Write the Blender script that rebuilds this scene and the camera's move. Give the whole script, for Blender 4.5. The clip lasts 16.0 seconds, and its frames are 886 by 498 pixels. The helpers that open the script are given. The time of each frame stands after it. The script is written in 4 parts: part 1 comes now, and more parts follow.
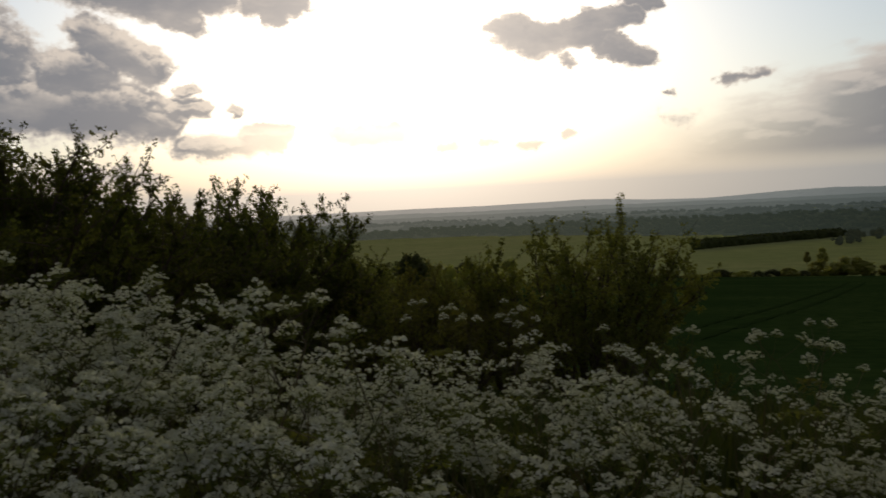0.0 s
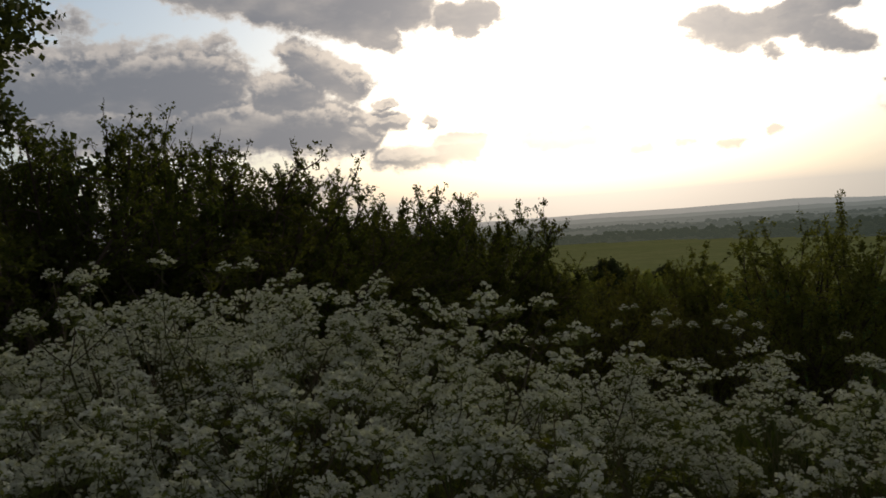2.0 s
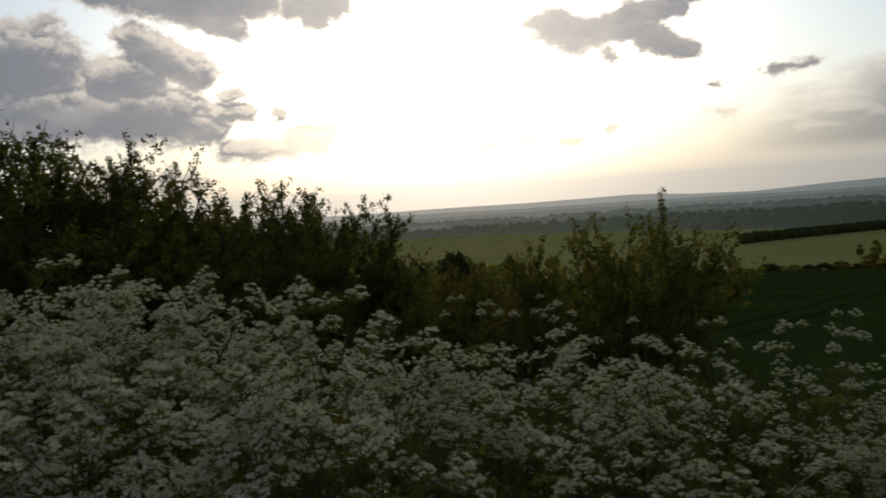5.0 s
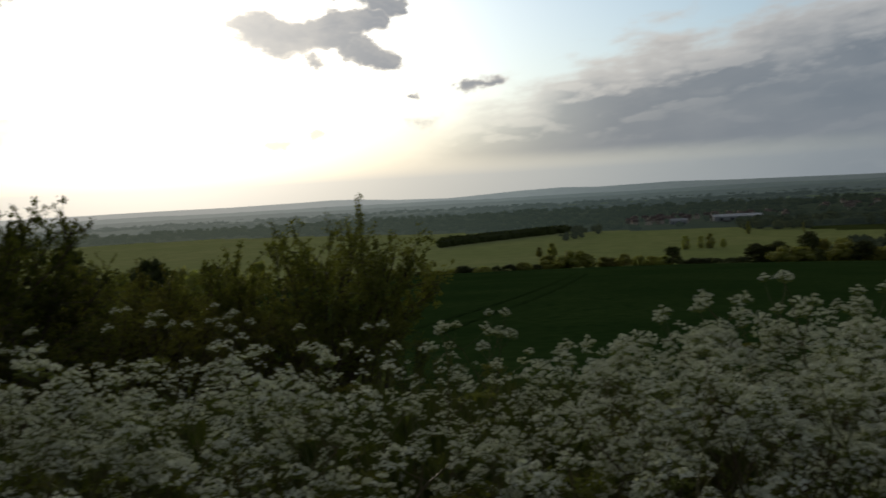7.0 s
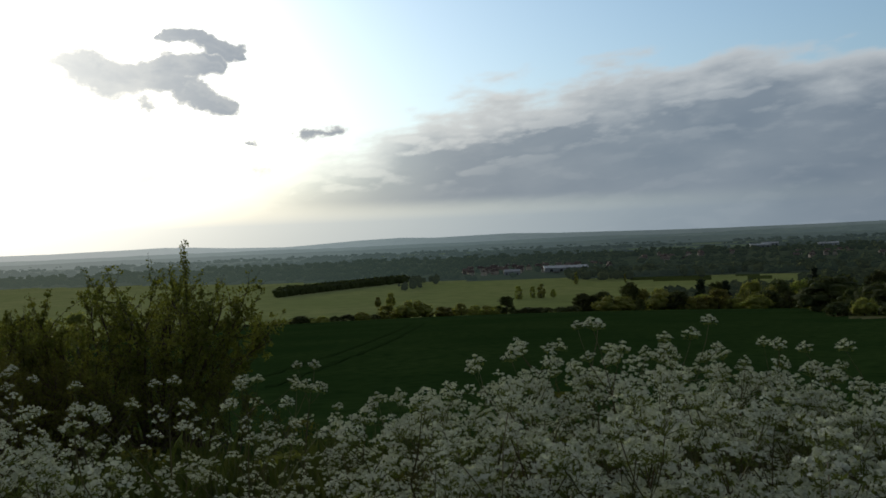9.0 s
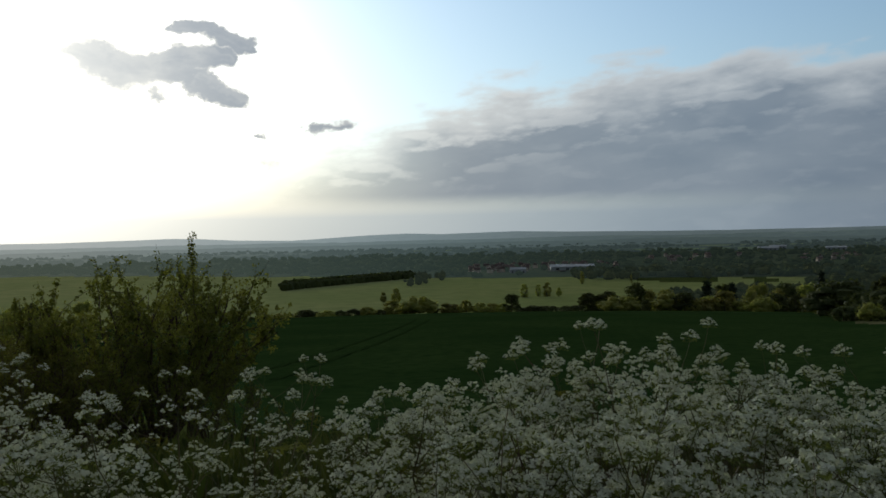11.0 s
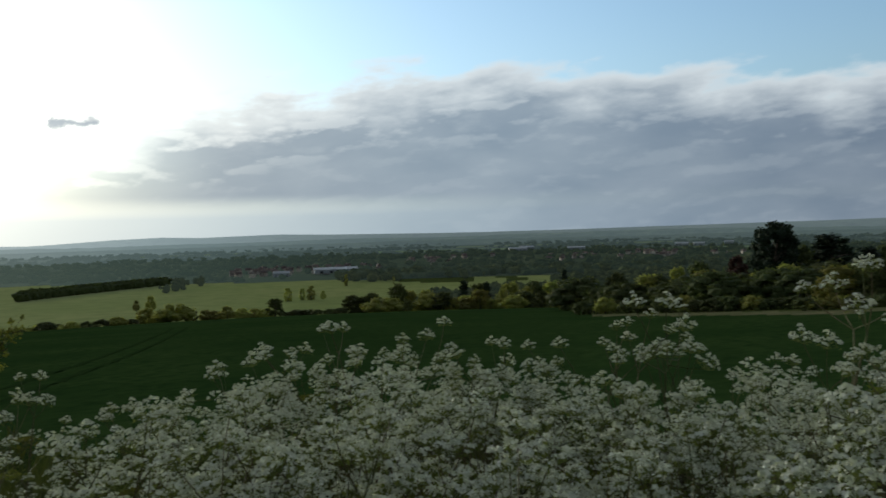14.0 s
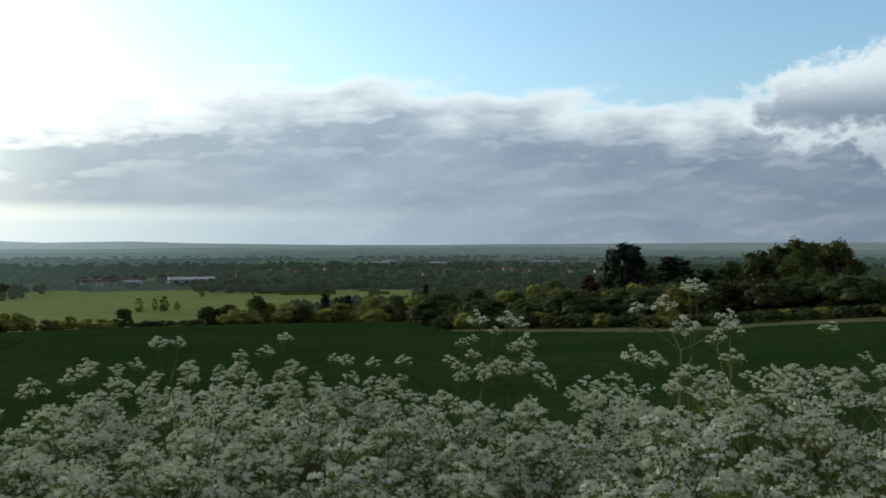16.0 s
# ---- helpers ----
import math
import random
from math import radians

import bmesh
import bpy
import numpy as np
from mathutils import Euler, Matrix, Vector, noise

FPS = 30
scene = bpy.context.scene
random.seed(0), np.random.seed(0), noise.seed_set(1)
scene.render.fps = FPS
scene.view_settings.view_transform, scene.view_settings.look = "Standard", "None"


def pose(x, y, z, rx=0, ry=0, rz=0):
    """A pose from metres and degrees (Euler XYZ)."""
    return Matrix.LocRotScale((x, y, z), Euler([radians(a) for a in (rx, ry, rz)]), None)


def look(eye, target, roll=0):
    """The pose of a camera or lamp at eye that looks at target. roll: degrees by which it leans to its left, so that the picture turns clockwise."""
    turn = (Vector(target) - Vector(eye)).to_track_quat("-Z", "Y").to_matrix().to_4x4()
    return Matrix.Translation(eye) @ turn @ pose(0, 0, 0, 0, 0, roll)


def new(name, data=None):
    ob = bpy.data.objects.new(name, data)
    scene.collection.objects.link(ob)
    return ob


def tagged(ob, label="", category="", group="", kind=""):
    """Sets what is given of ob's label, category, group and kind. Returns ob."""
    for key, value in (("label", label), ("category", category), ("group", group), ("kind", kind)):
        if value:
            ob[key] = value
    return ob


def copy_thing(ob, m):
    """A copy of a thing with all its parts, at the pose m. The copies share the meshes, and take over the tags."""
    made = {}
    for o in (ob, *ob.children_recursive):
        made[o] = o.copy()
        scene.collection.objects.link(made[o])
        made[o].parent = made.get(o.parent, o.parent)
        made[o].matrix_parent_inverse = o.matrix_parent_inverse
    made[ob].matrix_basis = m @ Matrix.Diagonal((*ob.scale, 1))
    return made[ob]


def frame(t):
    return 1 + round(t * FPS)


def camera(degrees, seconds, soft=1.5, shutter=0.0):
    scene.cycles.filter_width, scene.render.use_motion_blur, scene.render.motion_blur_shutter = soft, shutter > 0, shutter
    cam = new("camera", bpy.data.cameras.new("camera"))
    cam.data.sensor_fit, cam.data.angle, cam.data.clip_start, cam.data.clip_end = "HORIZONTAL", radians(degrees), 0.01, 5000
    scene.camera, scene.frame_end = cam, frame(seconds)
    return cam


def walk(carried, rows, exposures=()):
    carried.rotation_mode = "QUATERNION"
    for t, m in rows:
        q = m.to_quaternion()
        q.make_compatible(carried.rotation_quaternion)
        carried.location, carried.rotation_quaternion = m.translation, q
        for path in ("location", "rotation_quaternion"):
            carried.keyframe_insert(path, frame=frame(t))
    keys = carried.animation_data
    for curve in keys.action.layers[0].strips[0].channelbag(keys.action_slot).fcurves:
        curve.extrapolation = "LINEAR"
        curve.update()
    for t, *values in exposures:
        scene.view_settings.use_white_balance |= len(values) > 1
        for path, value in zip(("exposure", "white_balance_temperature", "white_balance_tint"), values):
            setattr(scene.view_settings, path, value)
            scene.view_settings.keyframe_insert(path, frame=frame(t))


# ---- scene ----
cam = camera(56.7, 16.0, soft=1.6, shutter=0.42)
EYE = 1.6
PATH = [
    (0.0, 0.096, -0.063, 0.012, 0.00, -2.86, 2.77),
    (0.5, 0.070, -0.059, 0.014, 3.96, -2.49, 2.89),
    (1.0, 0.049, -0.055, 0.015, 7.45, -2.15, 3.24),
    (1.5, 0.027, -0.050, 0.012, 10.90, -1.91, 3.71),
    (2.0, 0.017, -0.043, 0.010, 13.38, -1.70, 3.97),
    (2.5, 0.008, -0.035, 0.009, 15.53, -1.55, 4.56),
    (3.0, -0.003, -0.030, 0.007, 17.00, -1.48, 4.39),
    (3.2, -0.003, -0.030, 0.007, 16.32, -1.60, 4.39),
    (5.3, 0.153, -0.205, 0.015, 0.13, -2.93, 3.71),
    (5.5, 0.165, -0.205, 0.015, -1.77, -3.03, 3.71),
    (6.0, 0.201, -0.179, 0.011, -5.85, -3.43, 3.99),
    (6.5, 0.242, -0.156, 0.009, -11.23, -3.79, 3.84),
    (7.0, 0.284, -0.141, 0.005, -17.30, -3.70, 3.19),
    (7.5, 0.332, -0.129, 0.001, -23.68, -3.06, 2.49),
    (8.0, 0.373, -0.109, -0.004, -27.43, -1.78, 2.09),
    (8.5, 0.417, -0.074, -0.011, -29.55, -1.23, 2.17),
    (9.0, 0.438, -0.017, -0.021, -28.49, -0.77, 2.43),
    (9.2, 0.438, -0.017, -0.021, -28.39, -0.54, 2.43),
    (11.3, 0.415, -0.064, -0.012, -28.04, -1.03, 1.20),
    (11.5, 0.415, -0.064, -0.012, -28.14, -1.03, 1.20),
    (12.0, 0.412, -0.056, -0.012, -28.75, -1.08, 0.99),
    (12.5, 0.422, -0.062, -0.011, -29.63, -1.16, 1.38),
    (13.0, 0.439, -0.075, -0.009, -33.66, -1.25, 1.05),
    (13.5, 0.458, -0.089, -0.010, -39.73, -1.27, 1.51),
    (14.0, 0.477, -0.098, -0.014, -44.41, -1.21, 1.66),
    (14.5, 0.485, -0.116, -0.010, -46.75, -1.08, 1.34),
    (15.0, 0.496, -0.115, -0.009, -49.34, -0.88, 0.41),
    (15.5, 0.522, -0.113, -0.006, -51.35, -0.56, 0.47),
    (16.0, 0.543, -0.108, -0.010, -53.92, -0.38, -0.02),
]
EXPOSURES = [(0.0, -0.14, 7150, 16), (3.0, -0.06, 7050, 15), (5.5, 0.0, 6900, 13), (7.0, 0.08, 6600, 10), (8.5, 0.3, 6250, 7), (12.5, 0.3, 6150, 6), (14.5, 0.95, 6150, 4), (16.0, 1.1, 6150, 3)]
walk(cam, [(t, pose(x, y, EYE + z, 90 + pitch, roll, yaw)) for t, x, y, z, yaw, pitch, roll in PATH], EXPOSURES)

# ---------------------------------------------------------------- light
SUN_AZ, SUN_EL = 3.0, 13.0
SKY = 0.105


def toward(az, el):
    a, e = radians(az), radians(el)
    return Vector((-math.sin(a) * math.cos(e), math.cos(a) * math.cos(e), math.sin(e)))


sun_data = bpy.data.lights.new("sun", "SUN")
sun_data.energy, sun_data.angle, sun_data.color = 0.65, radians(5), (1.0, 0.9, 0.74)
sun = new("sun", sun_data)
sun.matrix_world = look(toward(SUN_AZ, SUN_EL) * 100, (0, 0, 0))

world = bpy.data.worlds.new("sky")
scene.world = world
world.use_nodes = True


class Nodes:
    """Short hand for node trees."""

    def __init__(self, tree):
        self.tree = tree
        tree.nodes.clear()

    def add(self, kind, **props):
        n = self.tree.nodes.new(kind)
        for k, v in props.items():
            setattr(n, k, v)
        return n

    def put(self, socket, value):
        if isinstance(value, bpy.types.NodeSocket):
            self.tree.links.new(value, socket)
        else:
            socket.default_value = value

    def math(self, op, a, b=0.0, c=0.0, clamp=False):
        n = self.add("ShaderNodeMath", operation=op, use_clamp=clamp)
        for s, v in zip(n.inputs, (a, b, c)):
            self.put(s, v)
        return n.outputs[0]

    def step(self, v, lo, hi, a=0.0, b=1.0):
        n = self.add("ShaderNodeMapRange", interpolation_type="SMOOTHSTEP")
        for s, x in zip(n.inputs, (v, lo, hi, a, b)):
            self.put(s, x)
        return n.outputs[0]

    def mix(self, f, a, b, blend="MIX"):
        n = self.add("ShaderNodeMix", data_type="RGBA", blend_type=blend)
        self.put(n.inputs[0], f)
        for s, v in ((n.inputs[6], a), (n.inputs[7], b)):
            self.put(s, (*v, 1.0) if isinstance(v, tuple) and len(v) == 3 else v)
        return n.outputs[2]

    def vec(self, op, a, b=(0.0, 0.0, 0.0), c=(0.0, 0.0, 0.0), value=False):
        n = self.add("ShaderNodeVectorMath", operation=op)
        for socket, v in zip(n.inputs, (a, b, c)):
            self.put(socket, v)
        return n.outputs["Value"] if value else n.outputs["Vector"]

    def ramp(self, v, pts):
        """Straight pieces through (place, value) points."""
        total = pts[0][1]
        for (x0, y0), (x1, y1) in zip(pts, pts[1:]):
            n = self.add("ShaderNodeMapRange", interpolation_type="LINEAR", clamp=True)
            for socket, x in zip(n.inputs, (v, x0, x1, 0.0, y1 - y0)):
                self.put(socket, x)
            total = self.math("ADD", n.outputs[0], total)
        return total

    def noise(self, vec, scale, detail=4.0, rough=0.55, out=0):
        n = self.add("ShaderNodeTexNoise")
        if vec is not None:
            self.put(n.inputs["Vector"], vec)
        n.inputs["Scale"].default_value, n.inputs["Detail"].default_value, n.inputs["Roughness"].default_value = scale, detail, rough
        return n.outputs[out]

    def combine(self, x, y, z=0.0):
        n = self.add("ShaderNodeCombineXYZ")
        for s, v in zip(n.inputs, (x, y, z)):
            self.put(s, v)
        return n.outputs[0]


# clouds as bars from one azimuth and elevation to another, with their half thickness and strength
# the broad cloud beside the sun and the puffs below it
LOW_CLOUDS = [
    (41.3, 10.1, 28.4, 10.5, 2.22, 1.00), (38.5, 8.0, 20.6, 7.3, 1.78, 1.00), (34.8, 11.1, 28.7, 11.3, 1.48, 1.00), (24.3, 9.6, 22.3, 9.9, 1.41, 1.00),
    (20.2, 7.1, 18.3, 6.4, 0.96, 1.00), (17.5, 7.3, 16.3, 7.4, 0.59, 0.80), (17.0, 8.3, 16.5, 8.5, 0.33, 0.80), (13.9, 7.3, 13.5, 7.2, 0.33, 0.70),
    (17.3, 4.9, 11.3, 5.0, 0.74, 0.70), (12.7, 5.7, 10.5, 5.5, 0.56, 0.70), (6.7, 5.3, 2.9, 5.2, 0.59, 0.60), (4.3, 5.7, 3.2, 5.6, 0.52, 0.60),
    (-0.0, 4.3, -1.0, 4.3, 0.30, 0.50), (-5.7, 4.0, -6.6, 3.9, 0.26, 0.50), (-3.1, 4.4, -4.0, 4.3, 0.26, 0.40), (-8.4, 4.6, -9.1, 4.6, 0.22, 0.60),
]
# ragged clouds above the sun
HIGH_CLOUDS = [
    (28.3, 13.0, 27.4, 13.2, 0.48, 0.35), (37.7, 13.8, 36.3, 14.0, 0.89, 0.35), (28.9, 17.0, 17.5, 16.2, 1.93, 1.10), (24.5, 15.5, 16.9, 14.0, 1.30, 1.10),
    (17.7, 13.3, 16.2, 12.8, 0.81, 1.00), (15.2, 15.7, 14.9, 14.6, 1.26, 1.10), (12.4, 14.1, 9.4, 14.1, 0.78, 1.00), (11.2, 13.7, 11.0, 13.2, 0.67, 1.00),
    (22.7, 12.1, 18.8, 9.7, 1.00, 1.00),
]
# the torn cloud on the other side of the sun
WEST_CLOUDS = [
    (-5.3, 11.9, -6.7, 10.9, 1.04, 1.00), (-7.4, 11.1, -10.6, 11.3, 0.93, 1.00), (-10.2, 11.9, -13.4, 12.1, 0.63, 1.00), (-10.5, 13.8, -12.5, 13.9, 0.44, 1.00),
    (-12.5, 13.5, -14.9, 12.8, 0.48, 1.00), (-11.6, 10.3, -13.7, 9.5, 0.67, 1.00), (-12.2, 10.8, -12.4, 10.3, 0.56, 1.00), (-8.9, 9.8, -9.3, 9.3, 0.33, 0.50),
    (-19.1, 7.5, -21.8, 7.7, 0.28, 0.42), (-15.5, 6.9, -15.9, 6.9, 0.16, 0.45), (-15.0, 5.4, -16.9, 5.4, 0.37, 0.16),
]
# large clouds round the rest of the horizon
EDGE_CLOUDS = [
    (-77.8, 8.8, -84.0, 9.8, 2.10, 0.70), (-75.5, 8.4, -79.0, 9.0, 1.30, 0.50), (-85.0, 8.6, -97.0, 9.0, 3.40, 0.90), (-100.0, 8.0, -125.0, 7.0, 5.00, 1.00),
    (48.0, 10.5, 75.0, 9.0, 4.20, 1.00), (24.0, 3.2, 20.0, 3.0, 0.70, 0.30),
]
CLOUDS = LOW_CLOUDS + HIGH_CLOUDS + WEST_CLOUDS + EDGE_CLOUDS
CREST = ((-5, 3.4), (-14.6, 4.8), (-21.5, 6.6), (-24, 7.3), (-29.5, 8.8), (-33.5, 9.7), (-40.5, 10.5), (-48.5, 10.9), (-53, 10.8), (-60, 10.0), (-72, 9.0), (-92, 8.8))


def build_sky():
    k = Nodes(world.node_tree)
    axes = k.add("ShaderNodeSeparateXYZ")
    k.put(axes.inputs[0], k.add("ShaderNodeTexCoord").outputs["Generated"])
    deg = 180 / math.pi
    az = k.math("MULTIPLY", k.math("ARCTAN2", k.math("MULTIPLY", axes.outputs[0], -1.0), axes.outputs[1]), deg)
    el = k.math("MULTIPLY", k.math("ARCSINE", axes.outputs[2]), deg)
    da, de = k.math("SUBTRACT", az, SUN_AZ - 1.0), k.math("SUBTRACT", el, SUN_EL - 3.0)
    ang2 = k.math("ADD", k.math("MULTIPLY", da, da), k.math("MULTIPLY", k.math("MULTIPLY", de, de), 1.6))
    core = k.math("EXPONENT", k.math("DIVIDE", ang2, -2 * 8.5 ** 2))
    wide = k.math("EXPONENT", k.math("DIVIDE", ang2, -2 * 34.0 ** 2))
    halo = k.math("EXPONENT", k.math("DIVIDE", ang2, -2 * 19.0 ** 2))
    away = k.math("MAXIMUM", k.step(el, 16.5, 24.0), k.math("MAXIMUM", k.step(az, 50.0, 62.0), k.step(az, -87.0, -102.0)))

    def density(lift):
        e0 = k.math("ADD", el, lift) if lift else el
        p = k.combine(az, k.math("MULTIPLY", e0, 1.25))
        big = k.vec("SUBTRACT", k.noise(p, 0.30, 3.0, 0.5, "Color"), (0.5, 0.5, 0.5))
        small = k.vec("SUBTRACT", k.noise(p, 1.1, 5.0, 0.6, "Color"), (0.5, 0.5, 0.5))
        q = k.vec("ADD", k.vec("ADD", k.combine(az, e0), k.vec("MULTIPLY", big, (1.8, 0.9, 0.0))), k.vec("MULTIPLY", small, (1.5, 0.9, 0.0)))
        field = None
        for i, (a0, e_0, a1, e1, r, s) in enumerate(CLOUDS):
            if i and i % 8 == 0:
                # worked out in groups of eight, one after the other, to spare the shader's memory
                q = k.vec("ADD", q, k.combine(k.math("MULTIPLY", field, 1e-9), 0.0))
            run = Vector((a1 - a0, e1 - e_0, 0))
            off = k.vec("SUBTRACT", q, (a0, e_0, 0.0))
            t = k.math("DIVIDE", k.vec("DOT_PRODUCT", off, tuple(run), value=True), run.length_squared, clamp=True)
            gap = k.vec("MULTIPLY_ADD", k.combine(t, t, 0.0), tuple(-run), off)
            gap = k.vec("MULTIPLY", gap, (0.8, 1.0, 0.0))
            d = k.math("MULTIPLY_ADD", k.vec("LENGTH", gap, value=True), -s / (1.2 * r + 0.05), s * 1.08)
            field = d if field is None else k.math("SMOOTH_MAX", field, d, 0.2)
        # broken grey cloud added over the unseen rest of the sky, to dim the land
        broad = k.noise(k.vec("MULTIPLY", p, (0.1, 0.16, 0.0)), 0.6, 5.0, 0.55)
        rest = k.math("SUBTRACT", k.math("MULTIPLY", k.math("SUBTRACT", broad, 0.22), 3.0), k.math("MULTIPLY", k.math("SUBTRACT", 1.0, away), 2.0))
        fuzz = k.math("MULTIPLY", k.math("SUBTRACT", k.noise(p, 0.75, 7.0, 0.6), 0.5), 1.05)
        return k.math("ADD", k.math("MAXIMUM", field, rest), fuzz)

    dens, above = density(0.0), density(0.55)
    mask = k.step(dens, -0.08, 0.28)
    lit = k.math("MULTIPLY", k.step(k.math("SUBTRACT", dens, above), 0.03, 0.42), k.math("MULTIPLY", k.step(dens, 1.15, 0.5), k.step(el, 14.5, 12.0, 0.15, 1.0)))
    shade = k.math("MULTIPLY", k.step(dens, 0.0, 0.46), k.math("MULTIPLY_ADD", lit, k.step(az, 20.0, 2.0, -0.9, -0.12), 1.0))
    sky = k.add("ShaderNodeTexSky", sky_type="NISHITA", sun_disc=False, sun_elevation=radians(SUN_EL), sun_rotation=radians(-SUN_AZ), air_density=1.0, dust_density=0.6, ozone_density=2.0)
    blue = k.mix(1.0, sky.outputs[0], (SKY, SKY, SKY), "MULTIPLY")
    low = k.math("EXPONENT", k.math("DIVIDE", k.math("MAXIMUM", el, 0.0), -6.0))
    far_side = k.step(az, -42.0, -82.0)
    veil = k.mix(halo, k.mix(far_side, (0.22, 0.26, 0.29), (0.10, 0.122, 0.142)), (0.66, 0.585, 0.48))
    clear = k.mix(k.math("MULTIPLY", low, 1.25, clamp=True), blue, veil)
    glow = k.mix(core, (0.0, 0.0, 0.0), (1.25, 1.15, 1.0))
    glow = k.mix(1.0, glow, k.mix(halo, (0.0, 0.0, 0.0), (0.22, 0.22, 0.19)), "ADD")
    glow = k.mix(1.0, glow, k.mix(wide, (0.0, 0.0, 0.0), (0.15, 0.175, 0.17)), "ADD")
    dim = k.step(el, -1.0, 8.0, 0.52, 1.0)
    glow = k.mix(1.0, glow, k.combine(dim, k.math("MULTIPLY", dim, k.step(el, 0.0, 8.0, 0.96, 1.0)), k.math("MULTIPLY", dim, k.step(el, 0.0, 8.0, 0.94, 1.0))), "MULTIPLY")
    clear = k.mix(1.0, clear, glow, "ADD")
    rim = k.mix(halo, (0.43, 0.44, 0.45), (1.05, 0.95, 0.8))
    body = k.mix(halo, k.mix(far_side, (0.15, 0.18, 0.222), (0.115, 0.14, 0.178)), (0.285, 0.295, 0.322))
    # cloud out of view is darkened further, so less skylight reaches the ground
    body = k.mix(k.math("MULTIPLY", away, 0.8), body, (0.066, 0.069, 0.076))
    grain = k.noise(k.combine(k.math("MULTIPLY", az, 0.12), k.math("MULTIPLY", el, 0.24)), 1.5, 5.0, 0.55)
    body = k.mix(k.step(grain, 0.42, 0.85), body, k.mix(k.math("MULTIPLY_ADD", away, -0.3, 0.4), body, rim))
    body = k.mix(k.math("MULTIPLY", k.math("MULTIPLY", k.step(az, -69.0, -74.0), k.step(el, 8.0, 11.0)), k.math("SUBTRACT", 0.75, k.math("MULTIPLY", away, 0.6))), body, rim)
    cloud = k.mix(shade, rim, body)
    cloud = k.mix(1.0, cloud, k.mix(core, (0.0, 0.0, 0.0), (0.12, 0.11, 0.09)), "ADD")
    seen = k.math("MULTIPLY", mask, k.step(el, 0.3, 3.6, k.step(az, -30.0, -62.0, 0.2, 0.8), 0.96))
    seen = k.math("MULTIPLY", seen, k.math("SUBTRACT", 1.0, k.math("MULTIPLY", core, 0.12)))
    faint = k.math("MULTIPLY", k.step(el, 6.6, 5.4), k.step(az, 18.0, 12.0))
    seen = k.math("MULTIPLY", seen, k.math("MULTIPLY_ADD", faint, -0.35, 1.0))
    # the long grey bank: level base, broken billows in its upper part under a pale rim
    lean = k.math("MULTIPLY_ADD", az, 0.06, el)

    def billow(lift):
        e0 = k.math("ADD", lean, lift) if lift else lean
        return k.noise(k.combine(k.math("MULTIPLY", az, 0.15), k.math("MULTIPLY", e0, 0.42), 3.0), 1.4, 5.0, 0.5)

    n0, n1 = billow(0.0), billow(0.45)
    swell = k.math("SUBTRACT", k.noise(k.combine(k.math("MULTIPLY", az, 0.07), k.math("MULTIPLY", lean, 0.16), 7.0), 2.0, 4.0, 0.5), 0.5)
    crest = k.ramp(az, CREST)
    depth = k.math("ADD", k.math("SUBTRACT", crest, el), k.math("MULTIPLY", swell, 2.0))
    ragged = k.math("MULTIPLY_ADD", k.math("SUBTRACT", n0, 0.5), 6.5, depth)
    top = k.step(ragged, -0.9, 0.7)
    tone = k.step(ragged, -0.6, 3.4)
    facing = k.math("MULTIPLY", k.step(k.math("SUBTRACT", n0, n1), -0.01, 0.13), k.step(depth, 5.6, 1.2, 0.08, k.step(az, -30.0, -60.0, 0.72, 0.3)))
    bank_body = k.mix(halo, k.mix(far_side, (0.138, 0.170, 0.212), (0.086, 0.108, 0.148)), (0.40, 0.385, 0.365))
    bank_body = k.mix(k.step(swell, -0.25, 0.3, 0.0, 0.16), bank_body, rim)
    bank_body = k.mix(k.step(el, 7.0, 2.5, 0.0, 0.10), bank_body, veil)
    bank_colour = k.mix(k.math("MULTIPLY", tone, k.math("SUBTRACT", 1.0, facing)), rim, bank_body)
    bank_seen = k.math("MULTIPLY", top, k.step(az, -9.0, -31.0, 0.0, 0.96))
    bank_seen = k.math("MULTIPLY", bank_seen, k.step(k.math("MULTIPLY_ADD", swell, 0.6, el), 1.6, 2.9, k.step(az, -24.0, -62.0, 0.1, 0.85), 1.0))
    bank_seen = k.math("MULTIPLY", bank_seen, k.math("SUBTRACT", 1.0, k.math("MULTIPLY", away, 0.9)))
    out = k.mix(bank_seen, clear, bank_colour)
    out = k.mix(seen, out, cloud)
    bg = k.add("ShaderNodeBackground")
    k.put(bg.inputs[0], out)
    bg.inputs[1].default_value = 1.0
    k.put(k.add("ShaderNodeOutputWorld").inputs[0], bg.outputs[0])


build_sky()


